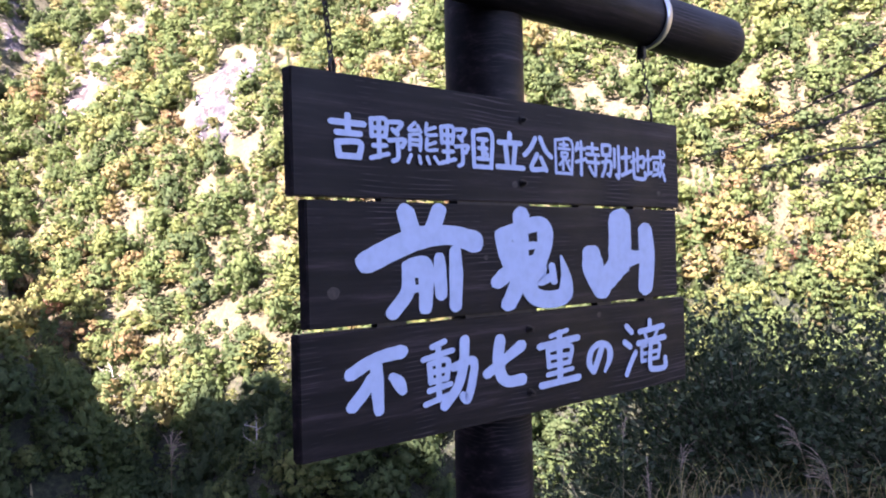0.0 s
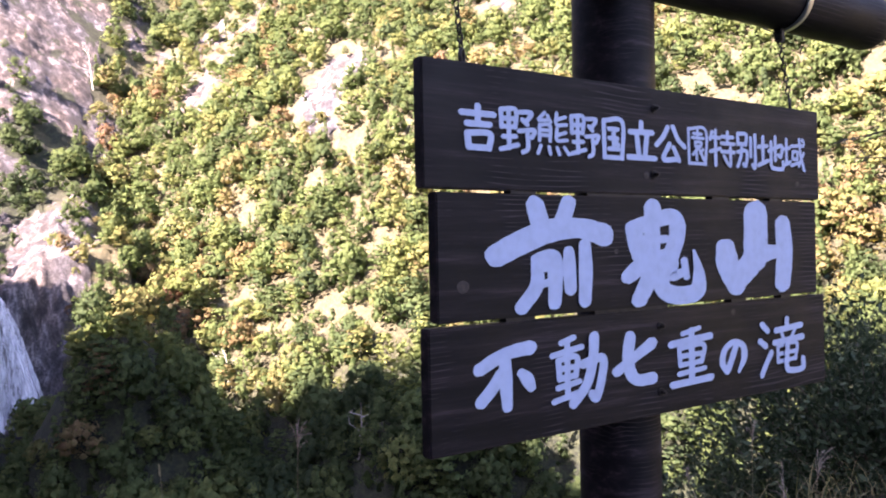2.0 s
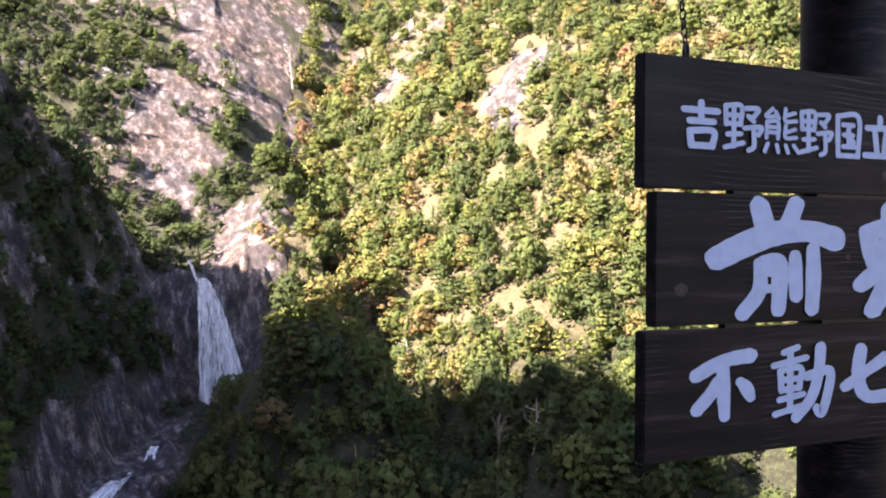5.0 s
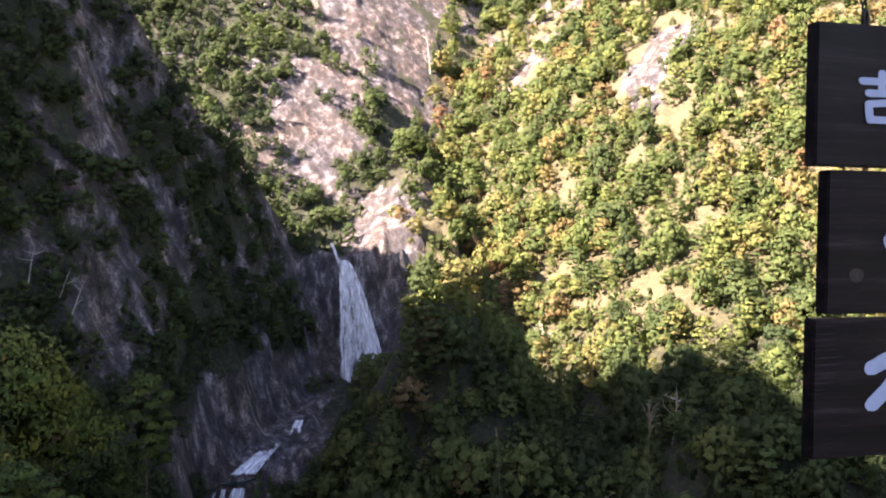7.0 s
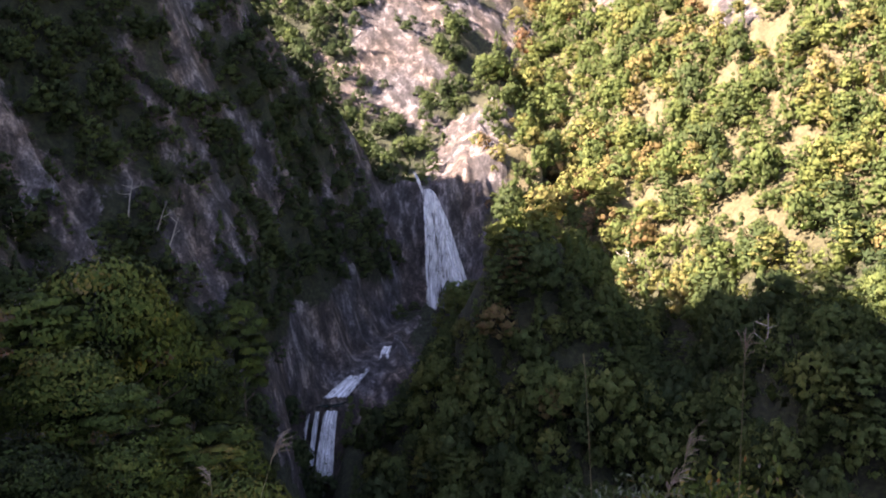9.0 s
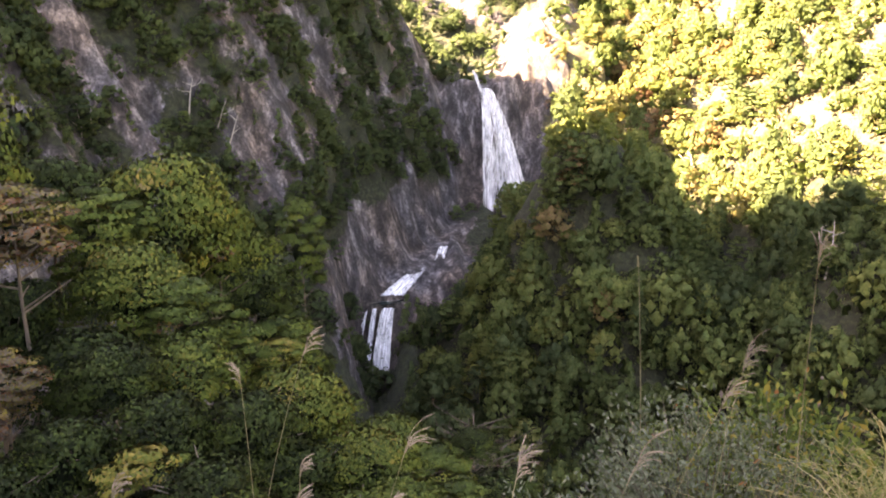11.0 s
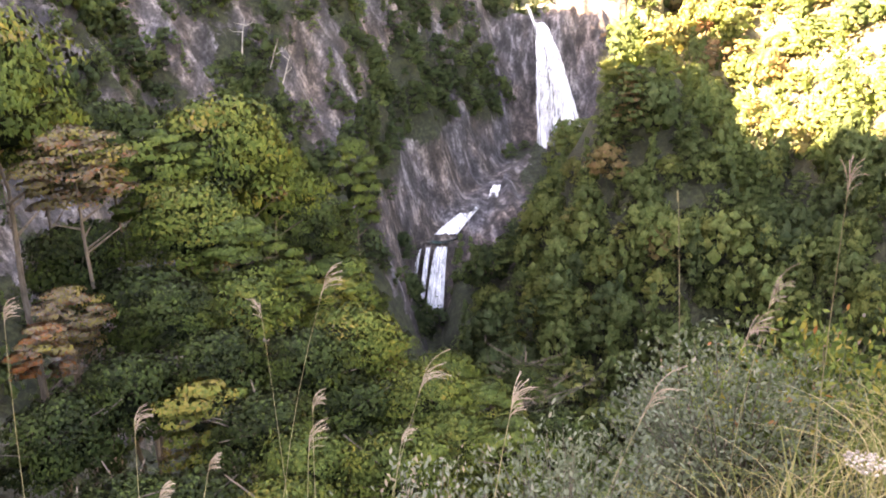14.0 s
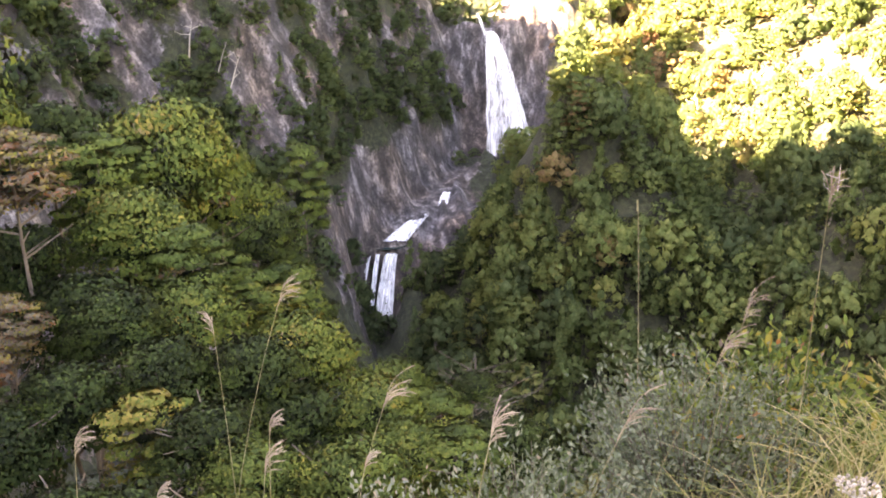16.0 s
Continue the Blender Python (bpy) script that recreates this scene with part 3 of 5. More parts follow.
strands("waterfall", "tall white waterfall fanning out down dark rock", 31, 200, (25.4, 28.0, 289.5, -11.0), (25.6, 42.0, 285.5, -53.0), 0.85, 2.0, 0.20, 0.34)
strands("waterfall", "thin chute of water above the tall fall", 32, 14, (22.0, 22.8, 293.0, -5.0), (24.6, 25.6, 290.0, -12.0), 1.0, 0.3, 0.22)
strands("waterfall", "broad white cascade sliding into the pool", 33, 80, (0.4, 3.8, 240.0, -62.0), (-9.6, -3.0, 229.0, -66.8), 1.0, 0.6, 0.22)
strands("waterfall", "short white cascade at the gorge bend", 34, 24, (8.5, 11.5, 251.0, -58.0), (6.5, 9.0, 246.0, -62.0), 1.0, 0.5, 0.3)
strands("waterfall", "lower white waterfall dropping over dark wet rock", 35, 90, (-8.8, -5.6, 223.0, -69.0), (-12.8, -7.8, 217.0, -91.5), 0.8, 1.2, 0.18, 0.12)
strands("waterfall", "narrow white strand of the lower waterfall", 37, 40, (-11.6, -10.4, 223.2, -69.2), (-14.6, -13.2, 217.5, -89.0), 0.9, 1.0, 0.13)
strands("waterfall", "thin side strand of the lower waterfall", 36, 40, (-14.6, -13.0, 223.5, -69.5), (-17.4, -15.8, 218.0, -86.0), 0.9, 0.9, 0.14, 0.05)


def pool(name, cx, cy, cz, rx, ry, label):
    bm = bmesh.new()
    ring = [bm.verts.new((cx + rx * math.cos(t) * (1 + 0.15 * math.sin(3 * t)), cy + ry * math.sin(t) * (1 + 0.1 * math.cos(2 * t)), cz)) for t in np.linspace(0, 6.283, 37)[:-1]]
    bm.faces.new(ring)
    return tagged(part(name, bm, POOL, None), label, "water", kind="structure")


def part(name, bm, material, parent, label=""):
    me = bpy.data.meshes.new(name)
    bm.to_mesh(me)
    bm.free()
    me.materials.append(material)
    ob = new(name, me)
    ob.parent = parent
    if label:
        tagged(ob, label)
    return ob


pool("water", -9.5, 227.5, -68.2, 6.5, 3.2, "dark teal plunge pool below the cascade")


def box_bm(x0, x1, y0, y1, z0, z1, bevel=0.003):
    bm = bmesh.new()
    bmesh.ops.create_cube(bm, size=1, matrix=Matrix.Translation(((x0 + x1) / 2, (y0 + y1) / 2, (z0 + z1) / 2)) @ Matrix.Diagonal((x1 - x0, y1 - y0, z1 - z0, 1)))
    if bevel:
        bmesh.ops.bevel(bm, geom=bm.edges[:], offset=bevel, segments=2, affect="EDGES")
    return bm


def add_rod(bm, a, b_, r, r2=None, seg=8):
    a, b_ = Vector(a), Vector(b_)
    m = Matrix.Translation((a + b_) / 2) @ (b_ - a).to_track_quat("Z", "Y").to_matrix().to_4x4()
    bmesh.ops.create_cone(bm, cap_ends=True, segments=seg, radius1=r, radius2=r if r2 is None else r2, depth=(b_ - a).length, matrix=m)


def rod_bm(a, b_, r, seg=24, r2=None, bevel=0.0):
    bm = bmesh.new()
    add_rod(bm, a, b_, r, r2, seg)
    if bevel:
        rim = [e for e in bm.edges if sum(len(f.verts) > 4 for f in e.link_faces) == 1]
        bmesh.ops.bevel(bm, geom=rim, offset=bevel, segments=3, affect="EDGES")
    for f in bm.faces:
        f.smooth = len(f.verts) == 4
    return bm


# ---- trees on the near slope ----
def place_at(az, el, r):
    """A point by azimuth (from +y towards -x) and height angle, r metres from the viewpoint."""
    a, e = radians(az), radians(el)
    return Vector((EYE[0] - r * math.sin(a) * math.cos(e), EYE[1] + r * math.cos(a) * math.cos(e), EYE[2] + r * math.sin(e)))


LEAF = ((-1, -0.6), (1.0, -0.35), (-0.1, 1.0))
NEAR_STOPS = [
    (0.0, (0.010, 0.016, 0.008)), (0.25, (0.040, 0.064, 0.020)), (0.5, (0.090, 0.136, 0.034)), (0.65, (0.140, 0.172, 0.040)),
    (0.78, (0.24, 0.19, 0.045)), (0.9, (0.165, 0.142, 0.118)), (1.0, (0.25, 0.10, 0.035))]
NEAR_LEAVES = leaf_material("near_leaves", NEAR_STOPS, through_light=0.28, rounded=9.0)
VERGE_LEAVES = leaf_material("verge_leaves", NEAR_STOPS, through_light=0.28)


def crown_mesh(count, size, shape, lumps, tint, seed, inside=0.5, vary=0.13):
    """A near crown of many separate sprays of leaves, each spray with its own tint."""
    g = np.random.default_rng(seed)
    owner = [0]
    cards = crown_cards(g, count, size, shape, LEAF, lumps, owner, False)
    spray = g.normal(scale=vary, size=lumps)[owner[1]] if shape != "cone" else 0.0
    tints = np.clip(tint + spray + g.normal(scale=0.05, size=count), 0, 1)
    # Near-black core added in the crown for the shade between sprays.
    core = shade_core(g, "round") * inside
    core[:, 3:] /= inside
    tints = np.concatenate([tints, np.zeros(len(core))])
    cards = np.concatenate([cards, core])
    verts = cards[:, :3].reshape(-1, 3)
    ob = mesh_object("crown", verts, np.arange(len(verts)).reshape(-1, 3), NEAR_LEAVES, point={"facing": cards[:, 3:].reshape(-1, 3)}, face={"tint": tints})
    me = ob.data
    bpy.data.objects.remove(ob)
    return me


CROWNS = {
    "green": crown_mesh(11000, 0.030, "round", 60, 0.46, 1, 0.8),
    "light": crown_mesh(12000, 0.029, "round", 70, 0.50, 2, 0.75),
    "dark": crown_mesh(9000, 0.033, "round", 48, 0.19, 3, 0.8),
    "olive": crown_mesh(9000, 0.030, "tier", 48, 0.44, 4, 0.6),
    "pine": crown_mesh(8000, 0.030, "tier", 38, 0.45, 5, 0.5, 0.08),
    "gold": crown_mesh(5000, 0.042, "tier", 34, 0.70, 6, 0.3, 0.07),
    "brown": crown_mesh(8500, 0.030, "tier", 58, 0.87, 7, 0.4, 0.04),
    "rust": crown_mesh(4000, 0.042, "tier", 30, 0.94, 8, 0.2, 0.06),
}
WORDS = {"green": "leafy green broadleaf tree on the steep slope", "light": "fresh green broadleaf tree below the viewpoint",
         "dark": "dark green broadleaf tree in the shade", "olive": "olive green tree with tiered branches",
         "pine": "yellow-green pine with flat tiers of needles", "gold": "small maple with yellowing tiered leaves",
         "brown": "tree with faded pinkish brown autumn leaves", "rust": "small tree with orange and rust leaves"}


def trunk_bm(foot, head, r, seed, limbs=9, spread=0.55):
    """A tapered, slightly crooked stem with limbs into the crown."""
    g = random.Random(seed)
    bm = bmesh.new()
    foot, head = Vector(foot), Vector(head)
    pts = [foot.lerp(head, t) + Vector((g.uniform(-1, 1), g.uniform(-1, 1), 0)) * (0.25 * r * 8 * t) for t in (0, 0.25, 0.5, 0.75, 1.0)]
    for k in range(4):
        add_rod(bm, pts[k], pts[k + 1], r * (1 - 0.2 * k), r * (0.8 - 0.2 * k), 8)
    length = (head - foot).length
    for k in range(limbs):
        t = g.uniform(0.62, 0.95)
        a = foot.lerp(head, t)
        w = g.uniform(0, 6.283)
        b_ = a + Vector((math.cos(w), math.sin(w), g.uniform(0.2, 0.7))) * length * spread * g.uniform(0.3, 0.6)
        add_rod(bm, a, b_, r * 0.35, r * 0.1, 6)
    return bm


def near_tree(kind, az, el_top, r, rad, tall=1.0, seed=0):
    """A tree whose crown tops out at that height angle; its stem goes down to the slope."""
    top = place_at(az, el_top, r)
    foot = Vector((top.x, top.y, float(land(top.x, top.y)) - 0.2))
    mid = Vector((top.x, top.y, top.z - rad * tall * 0.95))
    if mid.z < foot.z + 0.5 * rad:
        foot.z = min(foot.z, mid.z - 0.6 * rad)
    tree = tagged(new("tree"), WORDS[kind], "tree")
    tree.location = foot
    part("trunk", trunk_bm((0, 0, 0), mid - foot + Vector((0, 0, rad * 0.4)), max(0.06, 0.045 * rad + 0.05), seed, 9, 1.3 * rad / max(1.0, (mid - foot).length)), BARK, tree)
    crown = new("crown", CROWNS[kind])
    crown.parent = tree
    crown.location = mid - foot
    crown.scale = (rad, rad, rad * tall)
    crown.rotation_euler = (0, 0, seed * 1.7)
    return tree


TREES = [
    ("light", 29.5, 0.5, 38, 3.6, 1.4), ("brown", 25.5, -7.5, 36, 2.6, 0.8), ("dark", 23.0, -5.5, 52, 4.2, 1.1),
    ("light", 16.5, -5.8, 50, 4.6, 1.2), ("green", 13.2, -9.0, 56, 3.8, 1.2), ("olive", 20.5, -8.0, 46, 3.4, 1.0),
    ("light", 18.5, -11.5, 40, 3.2, 1.0), ("pine", 15.5, -14.5, 38, 2.8, 1.0), ("pine", 7.6, -9.6, 100, 4.2, 1.7),
    ("dark", 11.0, -13.0, 70, 4.0, 1.1), ("olive", 9.5, -17.5, 52, 3.2, 0.9), ("gold", 19.5, -25.0, 24, 1.7, 0.8),
    ("rust", 29.0, -19.5, 28, 1.2, 0.9), ("brown", 27.2, -17.5, 33, 1.7, 0.9), ("light", 8.5, -20.8, 34, 2.6, 1.0),
    ("green", 7.5, -22.5, 38, 2.4, 1.0), ("dark", 11.5, -22.0, 27, 2.0, 1.0), ("dark", 22.5, -16.5, 36, 3.0, 1.0),
    ("dark", 26.0, -13.0, 44, 3.2, 1.1), ("dark", 20.5, -18.0, 30, 2.0, 0.9), ("dark", 25.0, -29.5, 17, 1.3, 0.8),
    ("dark", 15.0, -26.0, 22, 1.8, 0.9), ("green", 1.5, -24.5, 40, 2.2, 1.0), ("light", 3.0, -25.5, 27, 1.8, 1.0),
    ("pine", 12.5, -18.0, 40, 2.4, 0.9), ("gold", 9.5, -19.0, 44, 1.6, 0.7), ("dark", 29.0, -24.0, 26, 2.0, 1.0),
    ("dark", 9.0, -16.5, 72, 3.0, 1.0), ("green", 12.0, -29.0, 18, 1.4, 0.9), ("olive", -1.5, -26.5, 30, 1.7, 0.9),
    ("dark", 7.6, -19.5, 66, 2.4, 1.1), ("dark", 24.0, -22.0, 27, 2.0, 1.0), ("light", 27.5, -4.5, 46, 3.4, 1.1),
    ("dark", 18.0, -21.5, 27, 2.0, 1.0), ("green", 16.0, -18.0, 34, 2.4, 1.0), ("dark", 9.0, -25.5, 27, 2.0, 0.9),
    ("green", 5.0, -29.5, 17, 1.4, 0.9), ("dark", 21.0, -30.5, 17, 1.5, 0.9), ("olive", -3.5, -29.0, 21, 1.4, 0.9), ("light", 14.0, -32.0, 14, 1.1, 0.8),
    ("dark", 28.5, -30.5, 16, 1.5, 0.9), ("green", 0.5, -28.5, 24, 1.6, 0.9), ("dark", -7.0, -28.0, 30, 1.8, 0.9), ("dark", -4.5, -25.5, 46, 1.6, 0.8),
    ("dark", 18.0, -34.5, 11, 1.0, 0.8), ("olive", 8.0, -34.5, 12, 0.9, 0.8)]
for k, (kind, az, el, r, rad, tall) in enumerate(TREES):
    near_tree(kind, az, el, r, rad, tall, seed=k + 1)


# ---- trail sign ----
WOOD, n, l, b = node_material("dark_stained_board")
nz = noise_node(n, l, 16.0, 10, 0.68, stretch=(0.09, 1, 1.6))
blot = noise_node(n, l, 3.5, 4, 0.6)
rp = ramp(n, [(0.36, (0.0022, 0.0019, 0.0027)), (0.47, (0.0056, 0.0043, 0.0058)), (0.56, (0.015, 0.0105, 0.0125)), (0.66, (0.044, 0.033, 0.036))])
l.new(nz.outputs["Fac"], rp.inputs[0])
# pale grain lines that show through the stain in places
tc = n.new("ShaderNodeTexCoord")
stretch = n.new("ShaderNodeMapping")
stretch.inputs["Scale"].default_value = (0.10, 1.0, 1.0)
l.new(tc.outputs["Object"], stretch.inputs[0])
wave = n.new("ShaderNodeTexWave")
wave.bands_direction = "Z"
wave.inputs["Scale"].default_value = 24.0
wave.inputs["Distortion"].default_value = 14.0
wave.inputs["Detail"].default_value = 3.0
wave.inputs["Detail Scale"].default_value = 0.5
l.new(stretch.outputs[0], wave.inputs["Vector"])
line = ramp(n, [(0.80, (0, 0, 0)), (0.98, (1, 1, 1))])
l.new(wave.outputs["Fac"], line.inputs[0])
worn = ramp(n, [(0.50, (0, 0, 0)), (0.68, (0.7, 0.7, 0.7))])
l.new(blot.outputs["Fac"], worn.inputs[0])
both = n.new("ShaderNodeMath")
both.operation = "MULTIPLY"
l.new(line.outputs[0], both.inputs[0])
l.new(worn.outputs[0], both.inputs[1])
l.new(mix_rgb(n, l, rp.outputs[0], (0.10, 0.082, 0.082), both.outputs[0]), b.inputs["Base Color"])
rr = ramp(n, [(0.3, (0.42, 0.42, 0.42)), (0.7, (0.7, 0.7, 0.7))])
l.new(blot.outputs["Fac"], rr.inputs[0])
l.new(rr.outputs[0], b.inputs["Roughness"])
b.inputs["Specular IOR Level"].default_value = 0.18
bump(n, l, b, nz.outputs["Fac"], 0.35, 0.004)
PAINT, n, l, b = node_material("skylit_white_paint")
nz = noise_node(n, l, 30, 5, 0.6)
# White paint with the blue of the skylight put into its colour.
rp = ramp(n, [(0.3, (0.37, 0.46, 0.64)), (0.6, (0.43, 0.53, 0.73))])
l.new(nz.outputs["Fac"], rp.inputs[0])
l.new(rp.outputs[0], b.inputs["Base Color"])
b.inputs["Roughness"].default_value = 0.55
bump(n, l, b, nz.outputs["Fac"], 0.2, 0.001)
IRON, n, l, b = node_material("black_iron")
nz = noise_node(n, l, 60, 4, 0.6)
rp = ramp(n, [(0.3, (0.012, 0.012, 0.013)), (0.7, (0.04, 0.035, 0.032))])
l.new(nz.outputs["Fac"], rp.inputs[0])
l.new(rp.outputs[0], b.inputs["Base Color"])
b.inputs["Metallic"].default_value, b.inputs["Roughness"].default_value = 0.6, 0.5
STEEL, n, l, b = node_material("steel_band")
b.inputs["Base Color"].default_value = (0.5, 0.52, 0.55, 1)
b.inputs["Metallic"].default_value, b.inputs["Roughness"].default_value = 1.0, 0.32

sign = tagged(new("trail_sign"), "dark-stained log sign with three hanging boards and white lettering", "sign")
sign.rotation_euler = (0, 0, radians(1.48))


def log_bm(a, b_, r, seed):
    """A peeled log: slightly uneven round, with softened ends."""
    bm = rod_bm((0, 0, 0), (0, 0, 1), 1.0, 48, bevel=0.0)
    a, b_ = Vector(a), Vector(b_)
    bmesh.ops.delete(bm, geom=bm.verts[:], context="VERTS")
    length = (b_ - a).length
    stations = [(0.0, 0.80), (0.012, 0.93), (0.03, 1.0)] + [(t, 1.0) for t in np.linspace(0.08, length - 0.08, 22)] + [(length - 0.03, 1.0), (length - 0.012, 0.93), (length, 0.80)]
    m = Matrix.Translation(a) @ (b_ - a).to_track_quat("Z", "Y").to_matrix().to_4x4()
    rings = []
    for t, k in stations:
        ring = []
        for j in range(48):
            w = j * math.tau / 48
            rr_ = r * k * (1 + 0.02 * (noise.noise((math.cos(w) * 1.3, math.sin(w) * 1.3, t * 1.4 + seed))))
            ring.append(bm.verts.new(m @ Vector((rr_ * math.cos(w), rr_ * math.sin(w), t))))
        rings.append(ring)
    for p, q in zip(rings, rings[1:]):
        for j in range(48):
            bm.faces.new((p[j], p[(j + 1) % 48], q[(j + 1) % 48], q[j])).smooth = True
    bm.faces.new(rings[0][::-1])
    bm.faces.new(rings[-1])
    return bm


part("post", log_bm((0.785, 0.155, -0.8), (0.785, 0.155, 2.62), 0.1145, 1.0), WOOD, sign)
part("beam", log_bm((-0.42, 0.05, 2.287), (2.0, 0.05, 2.287), 0.095, 5.0), WOOD, sign)
board_top = part("board", box_bm(0.022, 1.563, 0.0, 0.034, 1.648, 1.931), WOOD, sign)
board_mid = part("board", box_bm(0.054, 1.542, 0.0, 0.034, 1.352, 1.640), WOOD, sign)
board_low = part("board", box_bm(0.028, 1.582, 0.0, 0.034, 1.062, 1.343), WOOD, sign)

# black spacers in the gaps between the boards
for z0, z1, xs in ((1.642, 1.649, ((0.27, 0.35), (0.52, 0.80), (1.02, 1.10), (1.30, 1.36))), (1.344, 1.351, ((0.25, 0.34), (0.54, 0.82), (1.10, 1.17), (1.35, 1.40)))):
    for xa, xb in xs:
        part("spacer", box_bm(xa, xb, 0.006, 0.03, z0 - 0.003, z1 + 0.003, 0), IRON, sign)

# knots in the wood
KNOT, n, l, b = node_material("wood_knot")
nz = noise_node(n, l, 70, 5, 0.6)
rp = ramp(n, [(0.35, (0.006, 0.004, 0.004)), (0.65, (0.045, 0.030, 0.024))])
l.new(nz.outputs["Fac"], rp.inputs[0])
l.new(rp.outputs[0], b.inputs["Base Color"])
b.inputs["Roughness"].default_value = 0.6
for board, x, z, r in ((board_mid, 0.123, 1.430, 0.017), (board_top, 0.735, 1.698, 0.011), (board_top, 1.44, 1.695, 0.009), (board_mid, 0.615, 1.50, 0.008), (board_low, 1.10, 1.315, 0.010)):
    bm = bmesh.new()
    for k, (rad, y) in enumerate(((1.0, -0.0006), (0.72, -0.0012))):
        bm.faces.new([bm.verts.new((x + r * rad * math.cos(t) * (1 + 0.08 * math.sin(3 * t)), y, z + 0.85 * r * rad * math.sin(t))) for t in np.linspace(0, math.tau, 19)[:-1]])
    part("knot", bm, KNOT, board)

# bolts
for x, z in ((0.770, 1.878), (0.766, 1.702), (0.778, 1.297), (0.778, 1.121)):
    bm = rod_bm((x, 0.0, z), (x, -0.004, z), 0.011, 16)
    add_rod(bm, (x, -0.003, z), (x, -0.012, z), 0.0075, 0.0068, 6)
    add_rod(bm, (x, -0.01, z), (x, -0.018, z), 0.004, 0.004, 8)
    part("bolt", bm, IRON, sign)


def ring_bm(centre, rx, rz, wire, turn):
    """One oval link of chain in the plane that the turn gives."""
    bm = bmesh.new()
    m = Matrix.Translation(centre) @ Matrix.Rotation(turn, 4, "Z")
    n_major, n_minor = 14, 6
    vs = [[bm.verts.new(m @ Vector(((rx + wire * math.cos(b_)) * math.cos(a), wire * math.sin(b_), (rz + wire * math.cos(b_)) * math.sin(a))))
           for b_ in np.linspace(0, math.tau, n_minor + 1)[:-1]] for a in np.linspace(0, math.tau, n_major + 1)[:-1]]
    for i in range(n_major):
        for j in range(n_minor):
            bm.faces.new((vs[i][j], vs[(i + 1) % n_major][j], vs[(i + 1) % n_major][(j + 1) % n_minor], vs[i][(j + 1) % n_minor])).smooth = True
    return bm


for cx in (0.146, 1.436):
    chain = new("chain")
    chain.parent = sign
    z = 1.945
    part("shackle", ring_bm((cx, 0.018, z), 0.011, 0.019, 0.0045, 0.5), IRON, chain)
    z += 0.026
    k = 0
    while z < 2.15:
        part("link", ring_bm((cx, 0.018 + 0.03 * (z - 1.95) / 0.2, z), 0.0062, 0.0125, 0.0023, 0.35 + (k % 2) * 1.57), IRON, chain)
        z += 0.0195
        k += 1
    part("hook", box_bm(cx - 0.012, cx + 0.012, 0.036, 0.062, 2.15, 2.198, 0.004), IRON, sign)
    bm = bmesh.new()
    for j in range(40):
        w0, w1 = j * math.tau / 40, (j + 1) * math.tau / 40
        ring = []
        for w in (w0, w1):
            for dx in (-0.016, 0.016):
                ring.append(bm.verts.new((cx + 0.02 + dx, 0.05 + 0.0985 * math.cos(w), 2.287 + 0.0985 * math.sin(w))))
        bm.faces.new((ring[0], ring[1], ring[3], ring[2])).smooth = True
    bmesh.ops.remove_doubles(bm, verts=bm.verts[:], dist=0.0005)
    bmesh.ops.solidify(bm, geom=bm.faces[:], thickness=0.0025)
    part("clamp", bm, STEEL, sign, "shiny steel band clamp")


